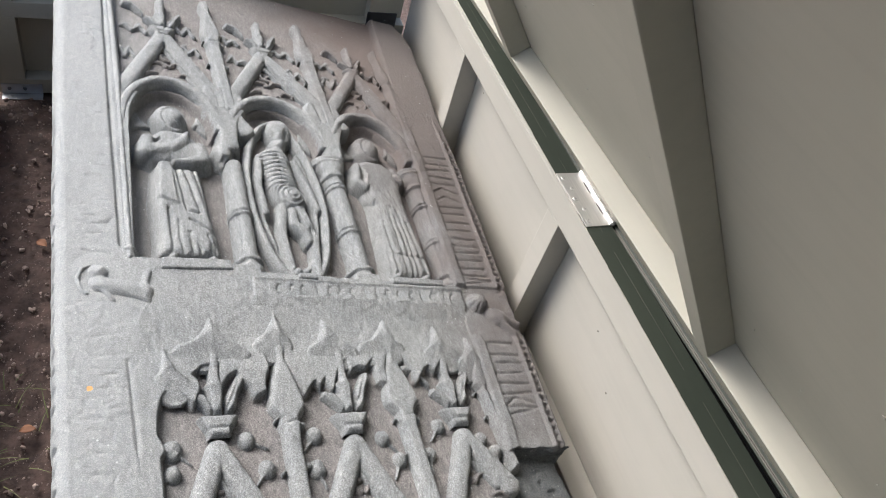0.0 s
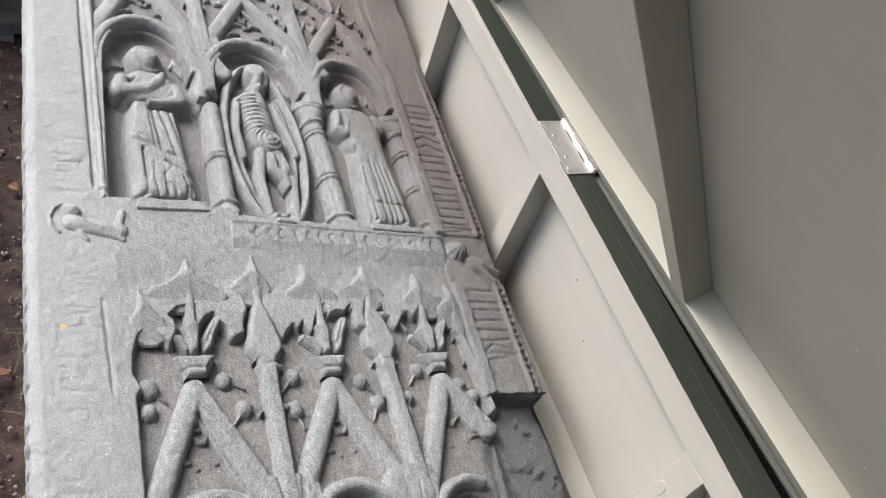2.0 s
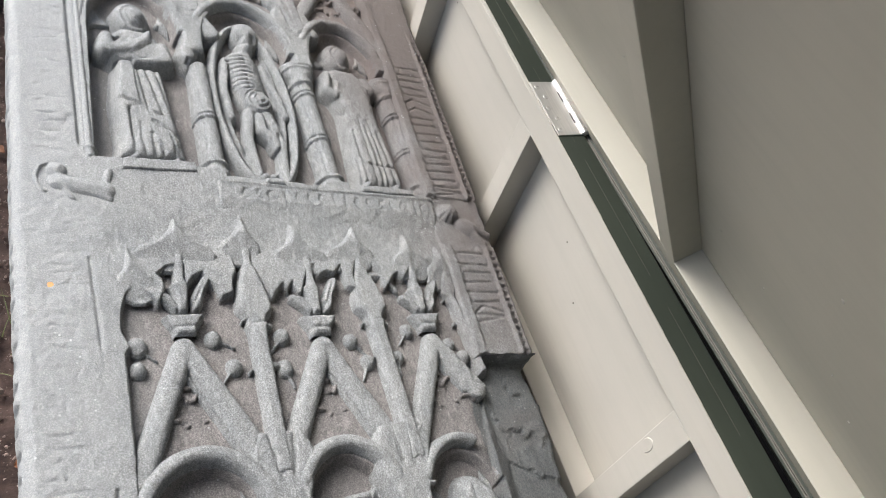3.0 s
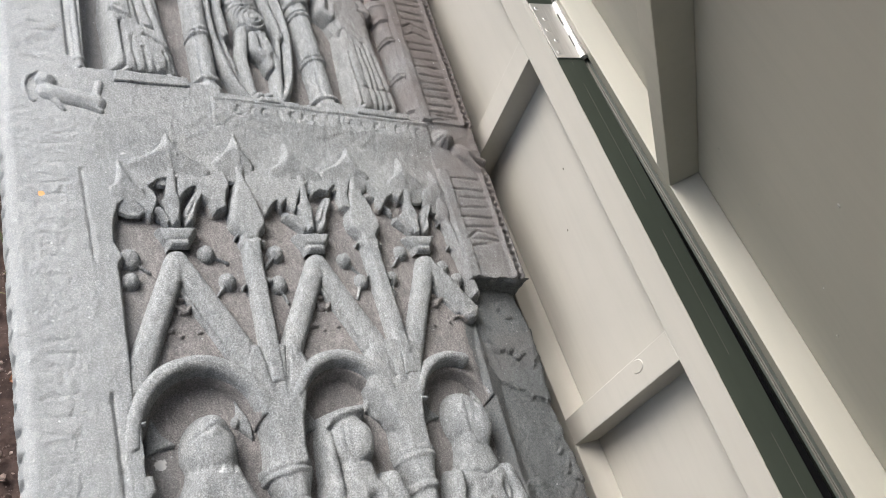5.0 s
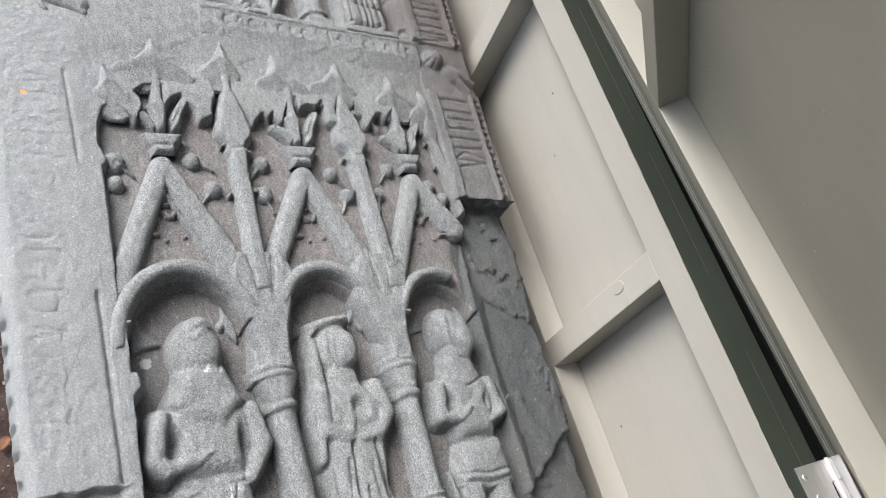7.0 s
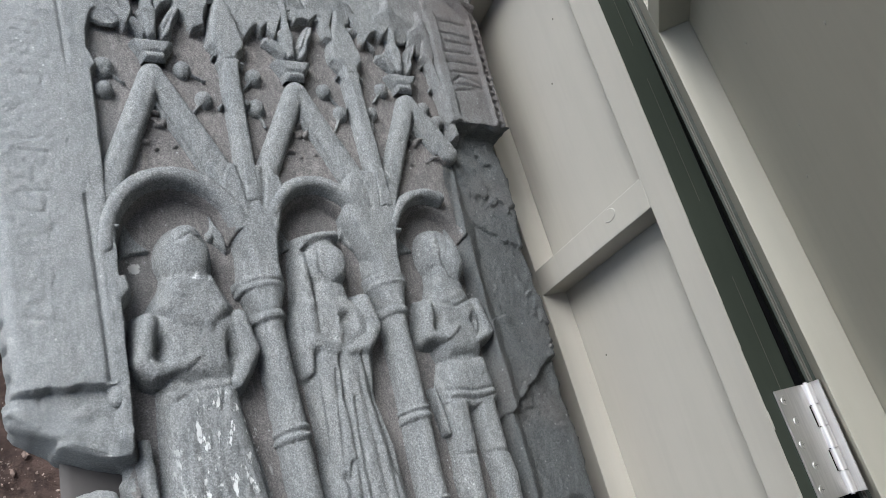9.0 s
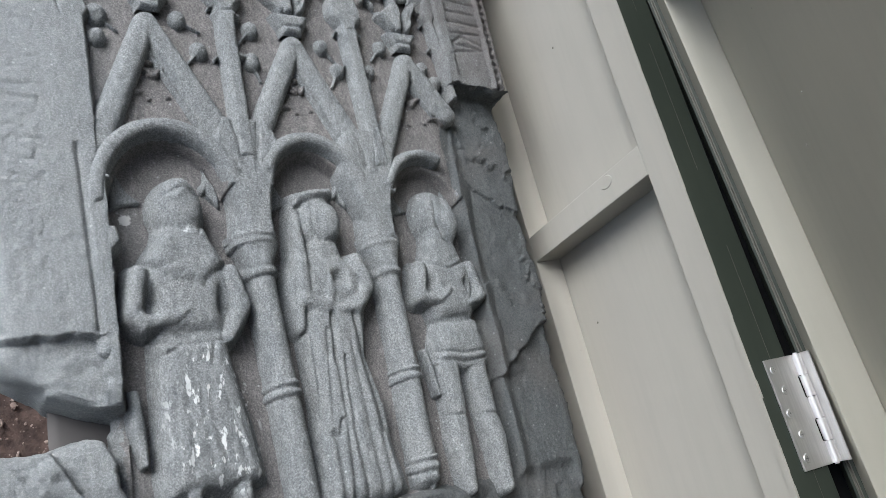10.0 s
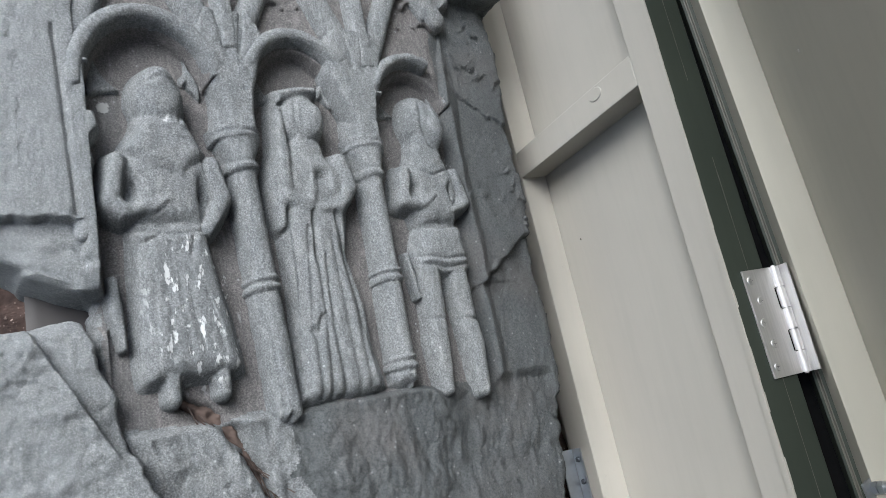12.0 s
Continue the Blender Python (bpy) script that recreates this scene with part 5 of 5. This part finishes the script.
# ---- the band, beasts, plinths and the letter strip ----
def band(X, Y):
    h = slab_of(X, Y, [(0.136, 1.200), (0.141, 1.302), (0.584, 1.308), (0.578, 1.200)], 0.006, 0.004, -0.01)
    h = np.where(h > -0.01, h + 0.003 * np.clip((Y - 1.296) / 0.003, 0, 1) - 0.012 * np.clip((1.262 - Y) / 0.045, 0, 1), h)
    r = random.Random(12)
    for k in range(16):
        x = 0.19 + 0.0245 * k + r.uniform(-0.003, 0.003)
        if r.random() < 0.7:
            for a, b in zip(arc_pts((x, 1.276), 0.006, 0.011, 70, 290, 4), arc_pts((x, 1.276), 0.006, 0.011, 70, 290, 4)[1:]):
                h = h - groove(X, Y, a, b, 0.002, 0.0028)
        else:
            h = h - groove(X, Y, (x, 1.266), (x, 1.288), 0.002, 0.003)
    return h


carve("letter_band", band, (0.13, 1.19, 0.60, 1.32), slab, label="raised band of worn unreadable letters", floor=-0.006)
for pts in ([(-0.018, 1.306), (-0.014, 1.338), (0.112, 1.346), (0.114, 1.314)], [(0.424, 1.308), (0.424, 1.332), (0.552, 1.332), (0.552, 1.308)], [(0.225, 1.304), (0.232, 1.325), (0.270, 1.325), (0.276, 1.304)]):
    carve("plinth", lambda X, Y, pts=pts: union([slab_of(X, Y, pts, 0.004, 0.006, -0.046), blob(X, Y, (pts[0][0] + 0.03, pts[1][1] + 0.008), 0.014, 0.014, 0.0, base=-0.046), blob(X, Y, (pts[2][0] - 0.03, pts[1][1] + 0.010), 0.014, 0.014, -0.002, base=-0.046)], 0.004),
          (pts[0][0] - 0.02, pts[0][1] - 0.01, pts[2][0] + 0.02, pts[1][1] + 0.03), slab, floor=-0.04)


def beast(X, Y):
    B = -0.012
    h = union([stroke(X, Y, (-0.110, 1.268), (-0.045, 1.258), 0.020, 0.012, r2=0.022, base=B), blob(X, Y, (-0.112, 1.292), 0.018, 0.018, 0.014, base=B), path_of(X, Y, arc_pts((-0.122, 1.275), 0.020, 0.030, 60, 250, 10), 0.006, 0.006, base=B),
               stroke(X, Y, (-0.045, 1.258), (-0.035, 1.300), 0.010, 0.006, base=B), stroke(X, Y, (-0.100, 1.250), (-0.090, 1.236), 0.008, 0.006, base=B), stroke(X, Y, (-0.060, 1.250), (-0.036, 1.240), 0.008, 0.006, base=B)], 0.006)
    return np.where(h > B, B + (h - B) * 0.85, h)


carve("carved_beast", beast, (-0.16, 1.215, -0.005, 1.33), slab, label="small worn carved beast", floor=-0.004)


def strip(X, Y):
    """The outer border: letters in relief between fillets, and a row of beads."""
    lo, hi = 0.934 + 0.008 * fbm(X, Y, 60, 161), 2.02
    mid = 0.640 + 0.045 * (Y - 1.3)
    u = X - mid
    h = np.where((u > -0.066) & (u < 0.060) & (Y > lo) & (Y < hi), 0.010, LOW)
    h = np.where(h > LOW, h - 0.010 * np.clip((u - 0.040) / 0.003, 0, 1) * np.clip((0.055 - u) / 0.003, 0, 1) - 0.004 * np.clip((u - 0.053) / 0.004, 0, 1), h)
    h = np.where(h > LOW, h - 0.006 * np.clip((u + 0.046) / 0.004, 0, 1) * np.clip((0.036 - u) / 0.004, 0, 1), h)
    beads = 0.007 * np.clip(np.sin(Y * 2 * math.pi / 0.0165) * 2.5, 0, 1)
    h = np.where((h > LOW) & (u > 0.041) & (u < 0.053), h + beads, h)
    r = random.Random(33)
    y = 1.005
    add = np.zeros_like(X)
    while y < 1.75:
        if not 1.185 < y < 1.315:
            x0, x1 = -0.036 + r.uniform(-0.003, 0.003), 0.026 + r.uniform(-0.004, 0.004)
            my = 0.640 + 0.045 * (y - 1.3)
            kind = r.random()
            segs = [((x0, y), (x1, y + r.uniform(-0.003, 0.003)))] if kind < 0.72 else [((x0, y), (x1, y + 0.012)), ((x0, y + 0.018), (x1, y + 0.012))] if kind < 0.82 else [((x0, y), (x0 + 0.02, y + 0.014)), ((x0 + 0.02, y + 0.014), (x1, y))]
            for a, b in segs:
                d, _ = seg_d(u, Y, a, b)
                add = np.maximum(add, 0.006 * np.clip((0.0042 - d) / 0.0022, 0, 1))
        y += r.uniform(0.019, 0.030)
    h = np.where(h > LOW, h - 0.5 * add, h)
    fade = np.clip((Y - 1.70) / 0.25, 0, 1)
    h = np.where(h > LOW, h - 0.010 * fade, h)
    mane = union([blob(X, Y, (0.612, 1.270), 0.026, 0.026, 0.022, base=-0.01), blob(X, Y, (0.650, 1.235), 0.034, 0.022, 0.018, -40, -0.01), stroke(X, Y, (0.645, 1.235), (0.690, 1.215), 0.010, 0.014, base=-0.01), stroke(X, Y, (0.650, 1.225), (0.672, 1.19), 0.009, 0.014, base=-0.01)], 0.005)
    ang = np.arctan2(Y - 1.27, X - 0.612)
    dd = np.hypot(X - 0.612, Y - 1.27)
    mane = mane - np.where(dd < 0.027, 0.005 * np.clip(np.sin(9 * ang), 0, 1) * np.clip((dd - 0.010) / 0.008, 0, 1), 0)
    plate = (Y > 1.185) & (Y < 1.315) & (h > LOW)
    h = np.where(plate, np.maximum(0.0, mane), h)
    return h


carve("letter_strip", strip, (0.55, 0.92, 0.76, 2.04), slab, label="brown-stained border strip of raised letters and beads", step=0.0023, floor=-0.012)


def broken_end():
    """The rough broken end of the letter strip."""
    xs, zs = np.arange(0.568, 0.690, 0.0025), np.arange(-0.075, 0.010, 0.0025)
    X, Z = np.meshgrid(xs, zs)
    Y = 0.930 + 0.016 * fbm(X, Z, 30, 171, 4) + 0.010 * fbm(X, Z, 90, 175, 3) - 0.012 * np.clip((-Z - 0.03) / 0.05, 0, 1)
    grid_mesh("broken_end", np.stack([X, Y, Z], -1), np.ones((len(zs) - 1, len(xs) - 1), bool), FRACTURE, slab, "dark rough broken stone")


broken_end()

# dirt lodged in the crack and on the ledges
def dirt(X, Y):
    h = np.full_like(X, LOW)
    for a, b, r in (((0.060, 0.300), (0.088, 0.283), 0.007), ((0.088, 0.283), (0.118, 0.253), 0.012), ((0.118, 0.253), (0.142, 0.200), 0.008), ((0.142, 0.200), (0.166, 0.12), 0.006), ((-0.014, 0.392), (0.004, 0.352), 0.005), ((0.268, 0.262), (0.300, 0.258), 0.009)):
        h = np.maximum(h, stroke(X, Y, a, b, r, -0.046, base=-0.06))
    return np.where(h > LOW, h + 0.014 * fbm(X, Y, 90, 181, 4), h)


ob = carve("crack_filling", dirt, (-0.05, 0.10, 0.33, 0.42), slab, DIRT, "brown dirt and dead stems lodged in the crack", floor=-0.058)


def stems():
    r = random.Random(77)
    bm = bmesh.new()
    for k in range(26):
        t = r.random()
        x, y = 0.066 + 0.085 * t, 0.294 - 0.115 * t
        a = math.atan2(-0.115, 0.085) + r.uniform(-0.35, 0.35)
        L = r.uniform(0.02, 0.05)
        z = -0.036 + r.uniform(0, 0.006)
        x, y = x + r.uniform(-0.006, 0.006), y + r.uniform(-0.006, 0.006)
        add_cyl(bm, (x, y, z), (x + L * math.cos(a), y + L * math.sin(a), z + r.uniform(-0.004, 0.004)), 0.0009, 0.0005, 6)
    tagged(part("dead_stems", bm, DIRT, slab, "thin dead stems lying in the crack"), kind="stuff")


stems()


# ---- the loose fragment at the foot ----
def build_fragment():
    frag = thing("stone_fragment", "loose grey broken corner of the slab lying against the foot", "stone", m=SLAB_M)
    ys = np.arange(-0.06, 0.404, 0.003)
    top = np.interp(ys, [-0.06, 0.37, 0.392, 0.404], [0, 0, -0.006, -0.07])
    xr = np.interp(ys, [-0.06, 0.10, 0.17, 0.235, 0.30, 0.37, 0.404], [0.055, 0.04, 0.03, 0.008, -0.008, -0.030, -0.040]) + 0.014 * fbm(ys, 0 * ys, 40, 191)
    n = 90
    k = np.linspace(0, 1, n)
    X = -0.215 + k[None] * (xr + 0.215)[:, None]
    Y = np.repeat(ys[:, None], n, 1) + (0.02 * fbm(X, 0 * X, 20, 195) * np.clip((ys - 0.3) / 0.1, 0, 1)[:, None])
    Z = 0.004 + 0.030 * fbm(X, Y, 7, 201) + 0.010 * fbm(X * 0.93 + Y * 0.37, Y * 2, 30, 205) + weather(X, Y) + top[:, None]
    Z = Z - 0.016 * np.clip((X + Y * 0.55 - 0.115) / 0.004, 0, 1) * np.clip((Y - 0.24) / 0.01, 0, 1)
    edge = np.clip((xr[:, None] - X) / 0.010, 0, 1)
    Z = Z - 0.05 * (1 - np.sqrt(1 - (1 - edge) ** 2))
    Z[:, 0] = -0.11
    Z[0], Z[-1] = -0.11, -0.11
    grid_mesh("fragment_body", np.stack([X, Y, Z], -1), np.ones((len(ys) - 1, n - 1), bool), STONE, frag)
    d = bmesh.new()
    add_box(d, (-0.20, -0.05, -0.118), (-0.03, 0.38, -0.10))
    part("fragment_underside", d, FRACTURE, frag)


build_fragment()


# ---- rubble base under the slab ----
def build_base():
    xs, ys = np.linspace(-0.16, 0.60, 60), np.linspace(-0.10, 2.33, 150)
    b = thing("rubble_plinth", "dull grey stone base carrying the slab above the soil", "plinth")
    sl = math.tan(radians(ROLL))
    X, Y = np.meshgrid(xs, ys)
    Z = 0.395 - sl * (X + 0.18) - 0.02 + 0.012 * fbm(X, Y, 12, 211)
    for a in (0, -1):
        Z[a, :] = -0.05
        Z[:, a] = -0.05
    X[:, 0], X[:, -1] = X[:, 1] - 0.006, X[:, -2] + 0.006
    grid_mesh("base_body", np.stack([X, Y, Z], -1), np.ones((len(ys) - 1, len(xs) - 1), bool), BASE_STONE, b)


build_base()


# ---- clutter on the soil ----
def scatter_pebbles():
    r = random.Random(21)
    bm = bmesh.new()
    for k in range(1500):
        x, y = (r.uniform(-0.44, -0.14), r.uniform(0.35, 2.40)) if k < 1400 else (r.uniform(0.60, 0.70), r.uniform(0.0, 0.4))
        s = r.choice((0.0015, 0.002, 0.003, 0.003, 0.004, 0.007))
        v = bmesh.ops.create_icosphere(bm, subdivisions=1, radius=s, matrix=Matrix.Translation((x, y, -0.032 + r.uniform(0, 0.014))) @ Euler((r.random() * 6, r.random() * 6, r.random() * 6)).to_matrix().to_4x4() @ Matrix.Diagonal((1, r.uniform(0.5, 1.2), r.uniform(0.4, 0.9), 1)))["verts"]
        for q in v:
            q.co += Vector((r.uniform(-1, 1), r.uniform(-1, 1), r.uniform(-1, 1))) * s * 0.22
    tagged(part("pebbles", bm, PEBBLE, None), "small pale stones and chips on the dark soil", "gravel", kind="stuff")


scatter_pebbles()


def build_leaf(m, mat, label, L=0.03, name="fallen_leaf"):
    xs, ys = np.linspace(0, 1, 9), np.linspace(-1, 1, 5)
    T, U = np.meshgrid(xs, ys)
    W = 0.34 * np.sin(np.pi * np.clip(T, 0.02, 0.98)) ** 0.8
    P = np.stack([L * T, L * W * U, L * (0.12 * np.abs(U) + 0.1 * np.sin(T * 4))], -1)
    ob = grid_mesh(name, P, np.ones((4, 8), bool), mat, None)
    so = ob.modifiers.new("thickness", "SOLIDIFY")
    so.thickness = 0.0006
    ob.matrix_basis = m
    return tagged(ob, label, "leaf")


rl = random.Random(3)
for x, y in ((-0.30, 1.80), (-0.27, 1.02), (-0.33, 1.30), (-0.25, 0.74), (-0.29, 0.66)):
    build_leaf(pose(x, y, -0.014, rl.uniform(-20, 20), rl.uniform(-20, 20), rl.uniform(0, 360)), LEAF, "curled red-brown fallen leaf on the soil", rl.uniform(0.024, 0.036))
build_leaf(pose(-0.40, 1.22, -0.005, 10, -10, 25), GRASS, "small fresh green leaf on the soil", 0.035, "green_leaf")


def build_grass():
    r = random.Random(14)
    bm = bmesh.new()
    for k in range(34):
        x, y = r.uniform(-0.42, -0.28), r.uniform(1.1, 1.5)
        a, L = r.uniform(0, 6.28), r.uniform(0.03, 0.09)
        last = None
        for s in range(6):
            t = s / 5
            p = Vector((x + math.cos(a) * L * t, y + math.sin(a) * L * t, -0.03 + L * 0.6 * t * (1.25 - t)))
            w = 0.0012 * (1.05 - t)
            side = Vector((-math.sin(a), math.cos(a), 0)) * w
            pair = (bm.verts.new(p + side), bm.verts.new(p - side))
            if last:
                bm.faces.new((last[0], last[1], pair[1], pair[0]))
            last = pair
    tagged(part("grass", bm, GRASS, None), "thin dry grass blades on the soil", "grass", kind="stuff")


build_grass()


# ---- plain unseen walls, added to block light from the foot and south-west ----
def build_light_blockers():
    ob = part("light_blocker_south", boxed((-1.6, -0.98, -0.1), (4.5, -0.70, 5.5), 0.02), BLOCKER)
    tagged(ob, "plain dark unseen wall added to block light from the foot side", "wall", kind="structure")
    ob = part("light_blocker_west", boxed((-1.9, -0.98, -0.1), (-1.602, -0.10, 3.0), 0.02), BLOCKER)
    tagged(ob, "plain dark unseen return wall added to block light from the south-west", "wall", kind="structure")


build_light_blockers()
